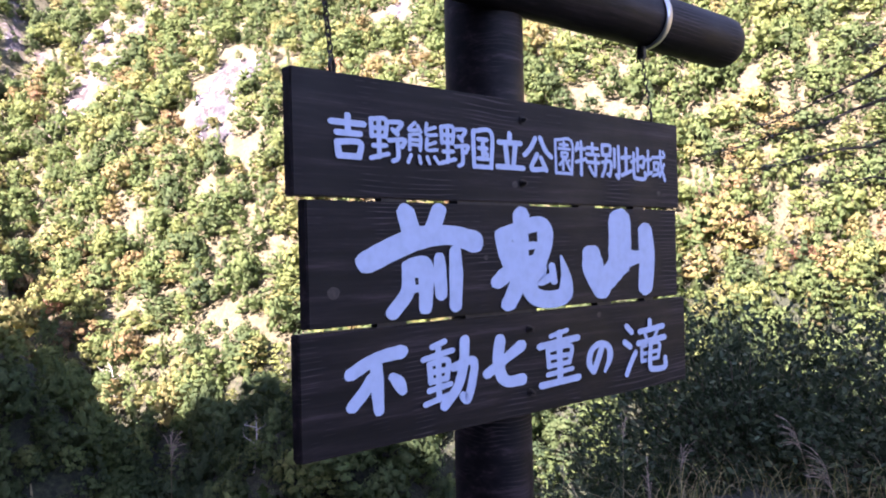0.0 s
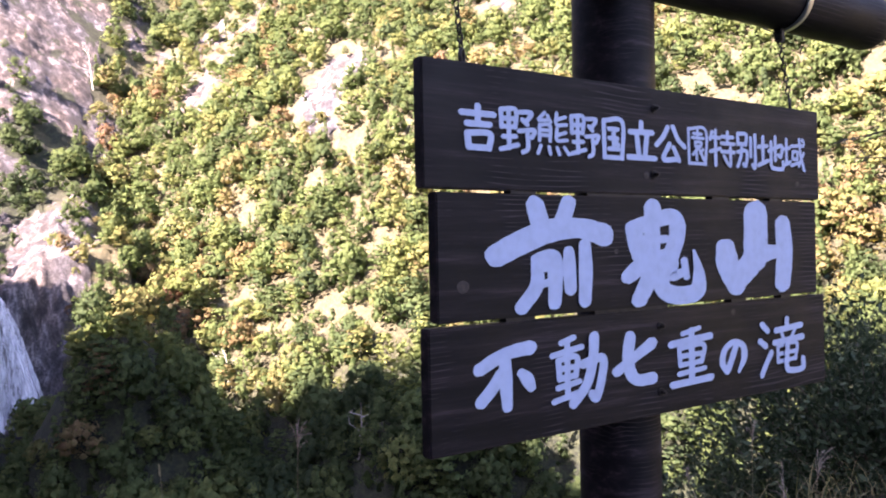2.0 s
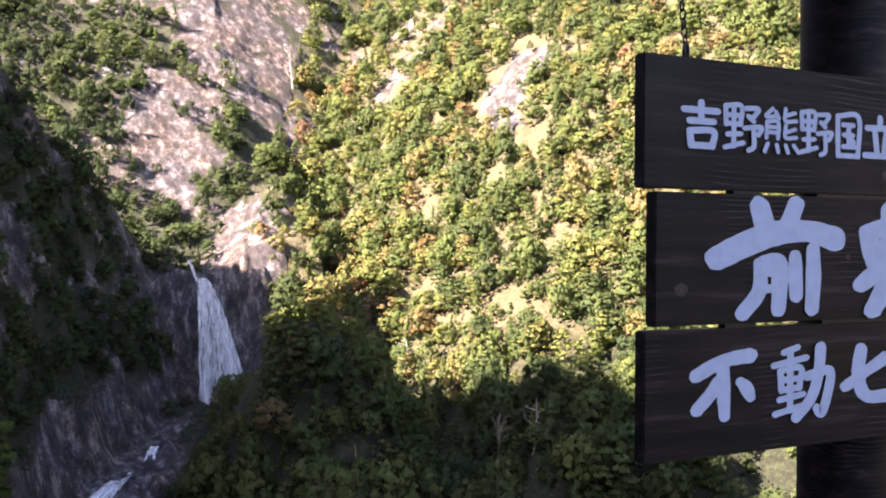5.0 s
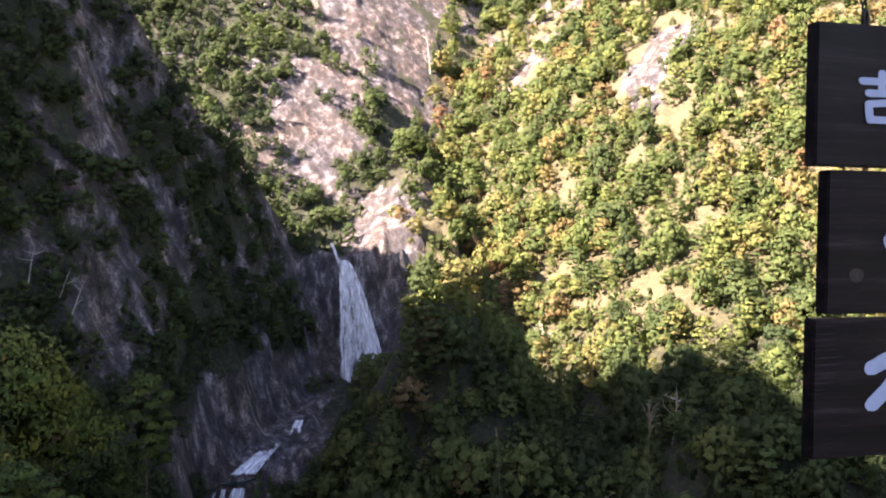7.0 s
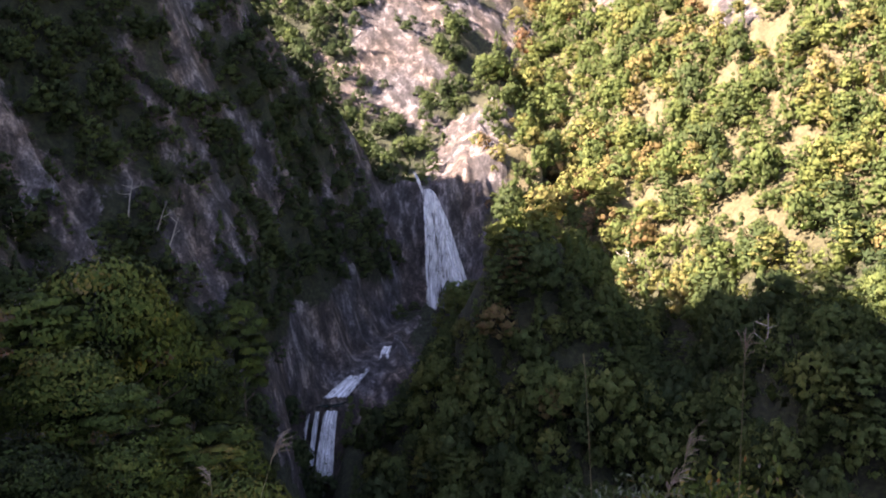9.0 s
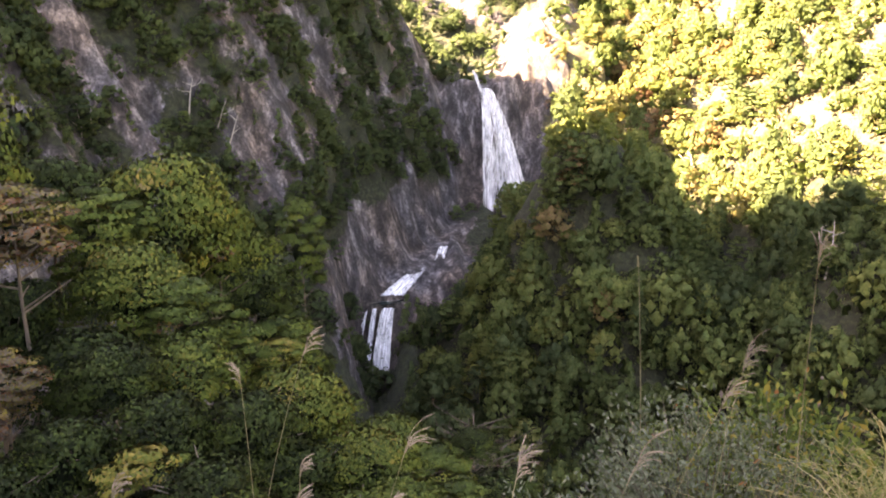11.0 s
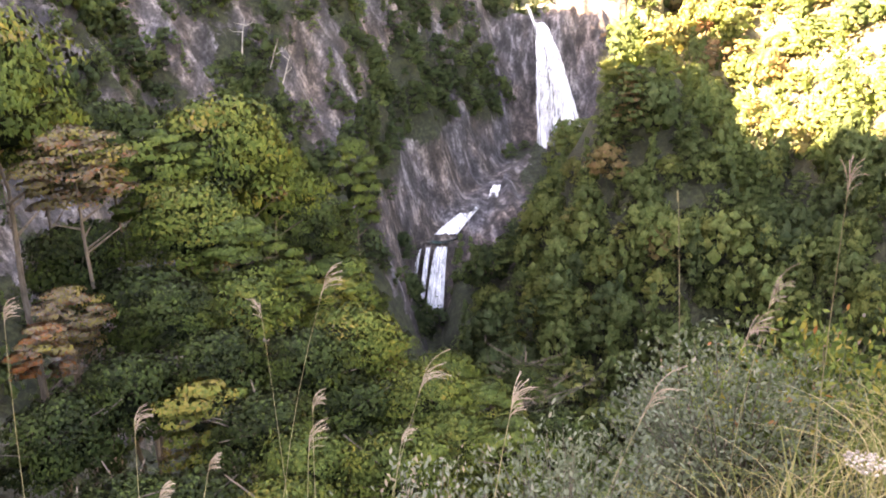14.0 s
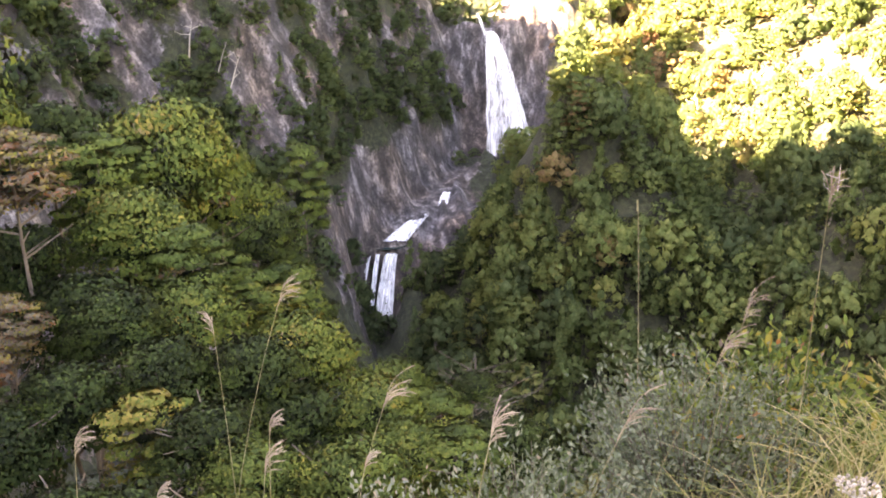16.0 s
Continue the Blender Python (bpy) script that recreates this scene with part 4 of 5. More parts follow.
# ---- lettering ----
def brush(strokes, x0, x1, z0, z1, board, seed, broad):
    """A character written with a broad brush: each stroke a run of (u, v, width) in its box, upright strokes broad times wider."""
    g = random.Random(seed)
    bm = bmesh.new()
    w_box, h_box = x1 - x0, z1 - z0
    for k, st in enumerate(strokes):
        pts = [Vector((x0 + u * w_box, z0 + v * h_box, w * h_box)) for u, v, w in st]
        path = []
        ext = [pts[0] * 2 - pts[1]] + pts + [pts[-1] * 2 - pts[-2]]
        for i in range(1, len(ext) - 2):
            p0, p1, p2, p3 = ext[i - 1:i + 3]
            for t in np.linspace(0, 1, 9)[:-1]:
                path.append(0.5 * (2 * p1 + (p2 - p0) * t + (2 * p0 - 5 * p1 + 4 * p2 - p3) * t * t + (3 * p1 - p0 - 3 * p2 + p3) * t ** 3))
        path.append(pts[-1])
        left, right = [], []
        for i, p in enumerate(path):
            d = path[min(i + 1, len(path) - 1)] - path[max(i - 1, 0)]
            d = Vector((d.x, d.y)).normalized()
            nrm = Vector((-d.y, d.x))
            wob = 1 + 0.07 * noise.noise((i * 0.35, k * 3.1, seed)) + g.uniform(-0.02, 0.02)
            off = Vector((nrm.x * broad, nrm.y)) * p.z * 0.5 * wob
            left.append(Vector((p.x, p.y)) + off)
            right.append(Vector((p.x, p.y)) - off)
        def cap(c, d, r):
            a0 = math.atan2(d.y, d.x) + math.pi / 2
            return [Vector((c.x, c.y)) + Vector((broad * math.cos(a0 - j * math.pi / 7), math.sin(a0 - j * math.pi / 7))) * r * g.uniform(0.88, 1.04) for j in range(1, 7)]
        d1 = path[-1] - path[-2]
        d0 = path[0] - path[1]
        y = -0.0012 - 0.0004 * k
        # strip down the middle keeps folded outlines sound
        vs_l = [bm.verts.new((v.x, y, v.y)) for v in left]
        vs_r = [bm.verts.new((v.x, y, v.y)) for v in right]
        for i in range(len(path) - 1):
            bm.faces.new((vs_l[i], vs_r[i], vs_r[i + 1], vs_l[i + 1]))
        for ends, c, d in (((vs_l[-1], vs_r[-1]), path[-1], d1), ((vs_r[0], vs_l[0]), path[0], d0)):
            fan = [bm.verts.new((v.x, y, v.y)) for v in cap(c, d, c.z * 0.5)]
            bm.faces.new([ends[0]] + fan + [ends[1]])
    bmesh.ops.recalc_face_normals(bm, faces=bm.faces[:])
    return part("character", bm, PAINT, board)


def written(text, width):
    """Strokes from a line of hundredths: points as across,up, strokes parted by a bar."""
    return [[(*(int(c) / 100 for c in p.split(",")), width) for p in st.split()] for st in text.split("|")]


NO = "6,94 8,56|6,94 46,95 44,57|8,75 44,76|8,58 44,58|26,94 26,12|10,36 44,38|3,9 50,20|56,91 88,91 72,70|62,75 76,65|52,50 95,54 88,38|75,52 76,14 62,5"
SMALL = (
    (0.120, 0.225, 0.135, "6,80 94,80|50,96 50,60|20,58 82,58|20,38 24,8|20,38 81,39 78,8|24,9 78,9"),
    (0.233, 0.344, 0.105, NO),
    (0.345, 0.453, 0.085, "28,96 10,79 42,81|36,90 46,76|12,68 11,34|12,68 42,68 42,34|14,57 40,57|14,46 40,46|62,97 61,72 92,73|88,90 64,83|62,62 61,37 92,38|88,55 64,48|12,22 3,5|36,20 40,5|60,20 67,5|82,21 96,6"),
    (0.457, 0.557, 0.100, NO),
    (0.569, 0.650, 0.115, "9,93 11,6|9,93 92,93 90,6|11,7 90,7|30,74 70,74|32,52 68,52|28,27 73,27|50,74 50,27|62,42 70,36"),
    (0.659, 0.774, 0.140, "50,96 50,80|12,72 88,74|34,66 40,20|68,66 61,20|5,11 95,11"),
    (0.769, 0.898, 0.135, "42,92 26,66 6,46|58,94 74,64 95,46|46,50 27,12 74,14|58,42 76,10"),
    (0.903, 0.992, 0.085, "8,94 10,5|8,94 92,94 90,5|10,6 90,6|30,83 70,83|50,91 50,72|22,72 78,72|36,61 37,50|36,61 65,61 63,50|37,50 63,50|49,47 24,28|41,40 41,15|52,45 77,15|72,42 58,33"),
    (0.999, 1.118, 0.105, "13,92 5,72|9,78 42,78|25,96 25,5|4,40 43,50|50,82 92,82|70,95 70,65|46,64 96,64|46,42 96,42|80,54 80,8 68,12|55,30 63,18"),
    (1.124, 1.223, 0.110, "10,94 11,66|10,94 50,94 49,66|11,67 49,67|8,45 52,48 47,10 35,13|28,60 21,30 6,6|71,86 71,35|92,95 92,8 78,12"),
    (1.229, 1.367, 0.120, "5,64 37,68|21,92 21,22|4,13 39,27|42,54 90,72 88,42 78,45|66,95 66,30|50,80 50,15 60,7 93,7 95,26"),
    (1.357, 1.480, 0.105, "5,64 34,68|20,92 20,24|4,16 36,28|40,74 95,78|46,58 46,37|46,58 66,58 65,37|46,37 66,37|38,18 69,27|74,95 79,50 95,6|92,56 70,18|86,94 94,86"))
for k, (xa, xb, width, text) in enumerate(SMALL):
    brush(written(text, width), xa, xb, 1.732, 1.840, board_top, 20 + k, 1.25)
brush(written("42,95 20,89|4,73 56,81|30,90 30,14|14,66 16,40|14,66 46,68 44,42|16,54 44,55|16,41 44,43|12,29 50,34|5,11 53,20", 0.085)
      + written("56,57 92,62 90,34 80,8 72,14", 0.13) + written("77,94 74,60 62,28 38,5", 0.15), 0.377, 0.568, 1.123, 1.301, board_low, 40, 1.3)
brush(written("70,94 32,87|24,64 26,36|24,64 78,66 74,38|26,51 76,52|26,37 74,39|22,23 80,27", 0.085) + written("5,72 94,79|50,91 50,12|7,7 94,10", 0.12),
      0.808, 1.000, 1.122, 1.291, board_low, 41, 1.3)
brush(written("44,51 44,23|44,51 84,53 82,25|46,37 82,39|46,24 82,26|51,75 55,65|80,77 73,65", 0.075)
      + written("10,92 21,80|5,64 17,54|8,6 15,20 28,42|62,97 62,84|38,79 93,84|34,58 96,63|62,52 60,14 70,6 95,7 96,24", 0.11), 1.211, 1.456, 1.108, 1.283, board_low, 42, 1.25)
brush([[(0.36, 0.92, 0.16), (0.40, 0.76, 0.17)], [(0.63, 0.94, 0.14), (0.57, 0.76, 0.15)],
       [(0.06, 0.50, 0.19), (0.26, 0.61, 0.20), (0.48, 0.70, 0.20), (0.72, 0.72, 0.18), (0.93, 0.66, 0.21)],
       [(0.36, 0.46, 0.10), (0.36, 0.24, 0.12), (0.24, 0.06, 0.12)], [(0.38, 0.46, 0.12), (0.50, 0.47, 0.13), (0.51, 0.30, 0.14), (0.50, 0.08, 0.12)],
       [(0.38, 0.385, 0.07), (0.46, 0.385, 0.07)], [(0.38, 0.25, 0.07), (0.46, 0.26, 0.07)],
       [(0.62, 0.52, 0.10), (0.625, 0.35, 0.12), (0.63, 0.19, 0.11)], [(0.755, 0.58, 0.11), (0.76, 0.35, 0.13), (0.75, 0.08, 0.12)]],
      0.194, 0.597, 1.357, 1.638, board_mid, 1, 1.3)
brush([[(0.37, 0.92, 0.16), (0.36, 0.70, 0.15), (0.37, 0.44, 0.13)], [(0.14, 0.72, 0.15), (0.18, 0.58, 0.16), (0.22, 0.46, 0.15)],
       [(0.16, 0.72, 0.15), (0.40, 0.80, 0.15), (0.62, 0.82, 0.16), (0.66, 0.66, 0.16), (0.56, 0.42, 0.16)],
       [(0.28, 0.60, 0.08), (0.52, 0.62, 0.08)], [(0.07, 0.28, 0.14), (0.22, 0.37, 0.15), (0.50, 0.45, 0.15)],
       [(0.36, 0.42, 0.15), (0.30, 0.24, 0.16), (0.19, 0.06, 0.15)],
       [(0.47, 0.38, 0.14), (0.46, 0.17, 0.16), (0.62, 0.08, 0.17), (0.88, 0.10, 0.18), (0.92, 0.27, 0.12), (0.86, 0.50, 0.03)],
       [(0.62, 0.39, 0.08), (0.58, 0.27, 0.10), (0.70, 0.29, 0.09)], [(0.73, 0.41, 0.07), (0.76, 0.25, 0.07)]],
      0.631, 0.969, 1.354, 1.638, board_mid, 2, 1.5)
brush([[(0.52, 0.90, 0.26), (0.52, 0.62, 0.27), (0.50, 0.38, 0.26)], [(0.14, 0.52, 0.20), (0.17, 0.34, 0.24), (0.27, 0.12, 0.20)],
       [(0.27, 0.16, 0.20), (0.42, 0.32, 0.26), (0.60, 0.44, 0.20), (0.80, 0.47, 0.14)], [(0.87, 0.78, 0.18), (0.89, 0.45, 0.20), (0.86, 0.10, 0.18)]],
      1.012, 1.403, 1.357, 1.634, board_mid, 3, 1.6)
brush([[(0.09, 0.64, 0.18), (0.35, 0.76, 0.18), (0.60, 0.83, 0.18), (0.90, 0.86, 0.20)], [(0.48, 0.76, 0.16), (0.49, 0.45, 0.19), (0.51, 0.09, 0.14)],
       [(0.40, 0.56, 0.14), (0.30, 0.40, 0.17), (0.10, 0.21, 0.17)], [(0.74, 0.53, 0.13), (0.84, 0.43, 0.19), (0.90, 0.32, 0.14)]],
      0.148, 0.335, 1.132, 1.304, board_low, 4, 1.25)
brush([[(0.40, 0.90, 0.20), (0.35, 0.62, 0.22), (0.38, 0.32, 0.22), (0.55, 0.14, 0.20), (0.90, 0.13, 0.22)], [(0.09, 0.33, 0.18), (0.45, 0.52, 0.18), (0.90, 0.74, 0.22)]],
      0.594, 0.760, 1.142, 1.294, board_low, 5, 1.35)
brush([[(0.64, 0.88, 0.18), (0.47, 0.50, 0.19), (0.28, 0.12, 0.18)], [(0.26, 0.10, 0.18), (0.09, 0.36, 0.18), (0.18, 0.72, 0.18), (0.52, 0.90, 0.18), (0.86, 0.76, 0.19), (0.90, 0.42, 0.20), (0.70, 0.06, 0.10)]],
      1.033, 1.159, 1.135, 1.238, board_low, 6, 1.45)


# ---- dead trees ----
def meets(az, el, lift=0.0):
    """Where the line of sight at that bearing and height angle meets the land."""
    for r in np.arange(60, 700, 1.0):
        p = place_at(az, el, r)
        if float(land(p.x, p.y)) + lift > p.z:
            return p
    return place_at(az, el, 300)


def snag(az, el, height, seed, limbs, label, lean=0.1, r=0.0, low=0.35):
    """A bare stem with a few crooked branches, its foot at that bearing and height angle, or r metres off and rising to that angle."""
    g = random.Random(seed)
    p = meets(az, el)
    if r:
        tip = place_at(az, el, r)
        p = Vector((tip.x, tip.y, float(land(tip.x, tip.y))))
        height = tip.z - p.z
    reach = 4.0 / height if r else 1.0
    wood_kind = BARK if r else PALE_WOOD
    tree = tagged(new("dead_tree"), label, "dead tree")
    tree.location = (p.x, p.y, p.z - 0.5)
    bm = bmesh.new()
    pts = [Vector((g.uniform(-0.3, 0.3) + lean * height * t, g.uniform(-0.3, 0.3), height * t)) for t in (0, 0.35, 0.7, 1.0)]
    rad = 0.10 if r else 0.016 * height + 0.05
    for k in range(3):
        add_rod(bm, pts[k], pts[k + 1], rad * (1 - 0.3 * k), rad * (0.7 - 0.3 * k) + 0.02, 7)
    part("trunk", bm, wood_kind, tree)
    for k in range(limbs):
        t = g.uniform(low, 0.95)
        a = pts[0].lerp(pts[3], t)
        w = g.uniform(0, 6.283)
        b_ = a + Vector((math.cos(w), math.sin(w) * 0.6, g.uniform(0.0, 0.8))) * (2.2 if r else 1.0) * height * reach * g.uniform(0.18, 0.4)
        bm = bmesh.new()
        add_rod(bm, a, b_, rad * 0.45, rad * 0.2, 6)
        c = b_ + Vector((g.uniform(-1, 1), g.uniform(-1, 1), g.uniform(0.2, 1))) * height * reach * 0.16
        add_rod(bm, b_, c, rad * 0.2, rad * 0.08, 5)
        part("branch", bm, wood_kind, tree)
    return tree


for k, (az, el, h, nb, lean) in enumerate([
        (14.4, -4.2, 7, 3, 0.12), (12.9, -5.2, 6, 3, 0.4), (12.2, -6.2, 6, 2, 0.4), (21.0, -5.2, 5, 1, 0.0), (20.3, -5.2, 4.5, 1, 0.0),
        (-16.5, -0.2, 12, 7, 0.1), (-19.4, -8.8, 9, 9, -0.1), (-28.0, -14.4, 13, 6, 0.05), (-11.3, 10.3, 18, 3, -0.08), (-20.0, 9.0, 12, 2, 0.0),
        (-34.4, 1.5, 9, 2, 0.0), (-21.6, 10.6, 11, 2, 0.02), (-13.0, 8.0, 9, 2, 0.0), (-40.0, 8.0, 9, 3, 0.0)]):
    snag(az, el, h + (3 if k < 5 else 1), 60 + k, nb, "bleached dead tree standing among living woods", lean)
snag(-4.2, -24.2, 0, 91, 26, "bare grey dead tree with many thin branches", 0.01, 62, 0.72)
snag(-5.6, -26.2, 0, 92, 18, "bare grey dead tree leaning beside another", 0.02, 60, 0.75)


# ---- plants at the viewpoint ----
GRASS = leaf_material("grass_blades", [(0.0, (0.06, 0.09, 0.025)), (0.4, (0.13, 0.16, 0.045)), (0.65, (0.26, 0.23, 0.10)), (1.0, (0.42, 0.34, 0.20))], rough=0.6, through_light=0.35)
SILVER = leaf_material("grey_green_leaves", [(0.0, (0.07, 0.09, 0.05)), (0.5, (0.12, 0.145, 0.095)), (0.85, (0.21, 0.235, 0.18)), (1.0, (0.30, 0.24, 0.18))], rough=0.6, through_light=0.3)
EVERGREEN = leaf_material("evergreen_leaves", [(0.0, (0.022, 0.034, 0.020)), (0.6, (0.05, 0.075, 0.04)), (1.0, (0.10, 0.135, 0.07))], rough=0.4, through_light=0.2)


def blades(name, label, spots, seed, length, width, tint, droop):
    """Grass: narrow, bending ribbons, five faces each."""
    g = np.random.default_rng(seed)
    n_b = len(spots)
    x, y = spots[:, 0], spots[:, 1]
    z = land(x, y) - 0.03
    yaw = g.uniform(0, 6.283, n_b)
    ln = length * g.uniform(0.5, 1.25, n_b)
    w = width * g.uniform(0.6, 1.3, n_b)
    dr = droop * g.uniform(0.3, 1.6, n_b)
    verts = []
    for t in np.linspace(0, 1, 6):
        out = ln * (0.12 * t + dr * t * t * t)
        up = ln * (t - 0.45 * dr * t ** 3)
        px, py, pz = x + np.cos(yaw) * out, y + np.sin(yaw) * out, z + up
        ww = w * (1 - t) ** 0.6
        verts.append(np.stack([px - np.sin(yaw) * ww, py + np.cos(yaw) * ww, pz], -1))
        verts.append(np.stack([px + np.sin(yaw) * ww, py - np.cos(yaw) * ww, pz], -1))
    v = np.stack(verts, 1)
    base = np.arange(n_b)[:, None, None] * 12
    quad = np.array([[2 * i, 2 * i + 1, 2 * i + 3, 2 * i + 2] for i in range(5)])[None]
    faces = (base + quad).reshape(-1, 4)
    tints = np.repeat(np.clip(tint + g.normal(scale=0.2, size=n_b), 0, 1), 5)
    return tagged(mesh_object(name, v.reshape(-1, 3), faces, GRASS, smooth=True, face={"tint": tints}), label, "grass", kind="stuff")


def spots(seed, count, az0, az1, r0, r1, clump=0.5):
    g = np.random.default_rng(seed)
    a = np.radians(g.uniform(az0, az1, count * 3))
    r = np.sqrt(g.uniform(r0 * r0, r1 * r1, count * 3))
    x, y = EYE[0] - r * np.sin(a), EYE[1] + r * np.cos(a)
    keep = value_noise(x / clump, y / clump, seed) > g.uniform(0.1, 0.8, len(x))
    far_from_post = np.hypot(x - 0.78, y - 0.17) > 0.2
    k = np.flatnonzero(keep & far_from_post)[:count]
    return np.stack([x[k], y[k]], 1)


blades("grass", "long green and straw-coloured grass on the verge", spots(5, 1500, -34, -9, 2.1, 4.0), 5, 0.38, 0.0034, 0.62, 0.85)
blades("grass", "straw-coloured dry grass at the edge of the drop", spots(6, 1000, -14, 10, 1.9, 3.2), 6, 0.38, 0.003, 0.74, 0.8)
blades("grass", "rank grass below the trail sign", spots(7, 900, -75, -40, 2.8, 6.0), 7, 0.42, 0.0034, 0.62, 0.8)
blades("grass", "rough grass along the roadside", spots(8, 1200, -180, 180, 1.2, 3.0), 8, 0.16, 0.004, 0.5, 0.6)
STRAW, n, l, b = node_material("dry_stalk")
nz = noise_node(n, l, 40, 3, 0.5)
rp = ramp(n, [(0.3, (0.13, 0.11, 0.055)), (0.7, (0.27, 0.24, 0.13))])
l.new(nz.outputs["Fac"], rp.inputs[0])
l.new(rp.outputs[0], b.inputs["Base Color"])
b.inputs["Roughness"].default_value = 0.7
PLUME, n, l, b = node_material("feathery_plume")
nz = noise_node(n, l, 25, 3, 0.5)
rp = ramp(n, [(0.3, (0.17, 0.125, 0.09)), (0.7, (0.36, 0.29, 0.22))])
l.new(nz.outputs["Fac"], rp.inputs[0])
l.new(rp.outputs[0], b.inputs["Base Color"])
b.inputs["Roughness"].default_value = 0.8


def tube(bm, pts, r0, r1, seg=5):
    rings = []
    for i, p in enumerate(pts):
        d = (pts[min(i + 1, len(pts) - 1)] - pts[max(i - 1, 0)]).normalized()
        q = d.to_track_quat("Z", "Y").to_matrix()
        r = r0 + (r1 - r0) * i / (len(pts) - 1)
        rings.append([bm.verts.new(p + q @ Vector((r * math.cos(a), r * math.sin(a), 0))) for a in np.linspace(0, math.tau, seg + 1)[:-1]])
    for p, q in zip(rings, rings[1:]):
        for j in range(seg):
            bm.faces.new((p[j], p[(j + 1) % seg], q[(j + 1) % seg], q[j])).smooth = True


def plume_grass(tip, side, size, seed, fans=16, bend=0.12):
    """One stalk of plume grass that ends at tip, its feathery head swept to one side."""
    g = random.Random(seed)
    tip = Vector(tip)
    sweep = Vector((math.cos(side), math.sin(side), 0))
    foot = tip - sweep * bend - Vector((0, 0, 0.6))
    foot.z = float(land(foot.x, foot.y)) - 0.02
    tall = tip.z - foot.z
    thing = tagged(new("plume_grass"), "dry stalk of plume grass with a feathery pale head", "plume grass", "plume grass on the verge")
    thing.location = foot
    rel = tip - foot
    bm = bmesh.new()
    stem = [Vector((rel.x * t ** 2.2, rel.y * t ** 2.2, rel.z * t)) for t in np.linspace(0, 1, 10)]
    tube(bm, stem, 0.0019, 0.0009)
    part("stalk", bm, STRAW, thing)
    bm = bmesh.new()
    for k in range(fans):
        a = stem[-1].lerp(stem[-2], g.uniform(0, 1.2) * min(1, size * 4 / max(tall, 0.3)))
        w = side + g.gauss(0, 0.28)
        ln = size * g.uniform(0.6, 1.1)
        d = Vector((math.cos(w), math.sin(w), 0))
        pts = [a + d * ln * (0.2 * t + 0.4 * t * t) + Vector((0, 0, ln * ((1.2 - 0.25 * (k % 3)) * t - 0.5 * t * t))) for t in np.linspace(0, 1, 7)]
        tube(bm, pts, 0.0006, 0.0011, 4)
        for j in range(16):
            t = g.uniform(0.25, 1)
            i = min(5, int(t * 6))
            p = pts[i].lerp(pts[i + 1], t * 6 - i)
            q = p + (d * g.uniform(0.2, 1) + Vector((g.uniform(-0.5, 0.5), g.uniform(-0.5, 0.5), g.uniform(-0.5, 0.7)))) * 0.011
            s = Vector((g.uniform(-1, 1), g.uniform(-1, 1), g.uniform(-1, 1))).normalized() * 0.0009
            bm.faces.new([bm.verts.new(c) for c in (p - s, p + s, q)])
    part("plume", bm, PLUME, thing)
    return thing


# tip of each head, the way it is swept, its length, and how far the stalk leans
PLUMES = [
    ((-1.338, 1.523, 0.465), 0.1, 0.150, 0.30), ((-1.574, 1.544, 0.360), 2.6, 0.100, 0.05), ((-0.987, 1.153, 0.277), 0.1, 0.170, 0.22),
    ((-1.892, 1.118, 0.172), 0.5, 0.110, 0.06), ((0.067, 0.783, 0.966), 0.9, 0.130, 0.04), ((-1.316, 0.954, 0.191), 0.4, 0.120, 0.06),
    ((0.037, 1.091, 0.559), 0.3, 0.130, 0.12), ((-0.769, 0.233, 0.682), 0.5, 0.085, 0.10), ((-0.389, 0.716, 0.426), 0.2, 0.150, 0.20),
    ((-0.051, 0.983, 0.491), 0.0, 0.140, 0.25), ((-1.496, 0.627, 0.322), 0.2, 0.060, 0.14), ((-1.569, 0.482, 0.332), 0.2, 0.065, 0.10),
    ((-1.289, 0.920, 0.328), 0.6, 0.080, 0.04), ((-2.135, 0.957, 0.608), 0.2, 0.090, 0.08), ((-1.032, 0.810, 0.278), 0.4, 0.070, 0.10)]
PLUMES += [(tuple(place_at(az, el, r)), side, size, 0.12) for az, el, r, side, size in (
    (-55.0, -12.0, 3.4, 0.6, 0.12), (-59.0, -13.5, 3.2, 0.2, 0.16), (-66.0, -12.0, 3.4, 2.2, 0.14), (-68.0, -14.0, 3.0, 2.0, 0.19), (-51.0, -15.0, 3.2, 0.9, 0.09), (-57.0, -15.5, 2.9, 0.9, 0.13))]
for k, (tip, side, size, lean) in enumerate(PLUMES):
    plume_grass(tip, side, size * 0.88, 200 + k, 11, lean)

# the tall thin stalk that stands clear of the grass
thing = tagged(new("tall_stalk"), "tall thin dry stalk standing above the grass", "dry stalk")
foot = Vector((0.46, 3.45, float(land(0.46, 3.45)) - 0.02))
thing.location = foot
bm = bmesh.new()
tube(bm, [Vector((-0.07 * t * t, 0.06 * t, (0.25 - foot.z) * t)) for t in np.linspace(0, 1, 9)], 0.0045, 0.002)
part("stalk", bm, STRAW, thing)
bm = bmesh.new()
tube(bm, [Vector((-0.07, 0.06, 0.20 - foot.z)), Vector((-0.072, 0.06, 0.235 - foot.z)), Vector((-0.075, 0.06, 0.265 - foot.z))], 0.007, 0.004, 6)
part("seed_head", bm, STRAW, thing)

# pale flat flower head among the grass
UMBEL, n, l, b = node_material("pale_dry_flowers")
nz = noise_node(n, l, 120, 3, 0.5)
rp = ramp(n, [(0.35, (0.24, 0.20, 0.17)), (0.65, (0.42, 0.37, 0.32))])
l.new(nz.outputs["Fac"], rp.inputs[0])
l.new(rp.outputs[0], b.inputs["Base Color"])
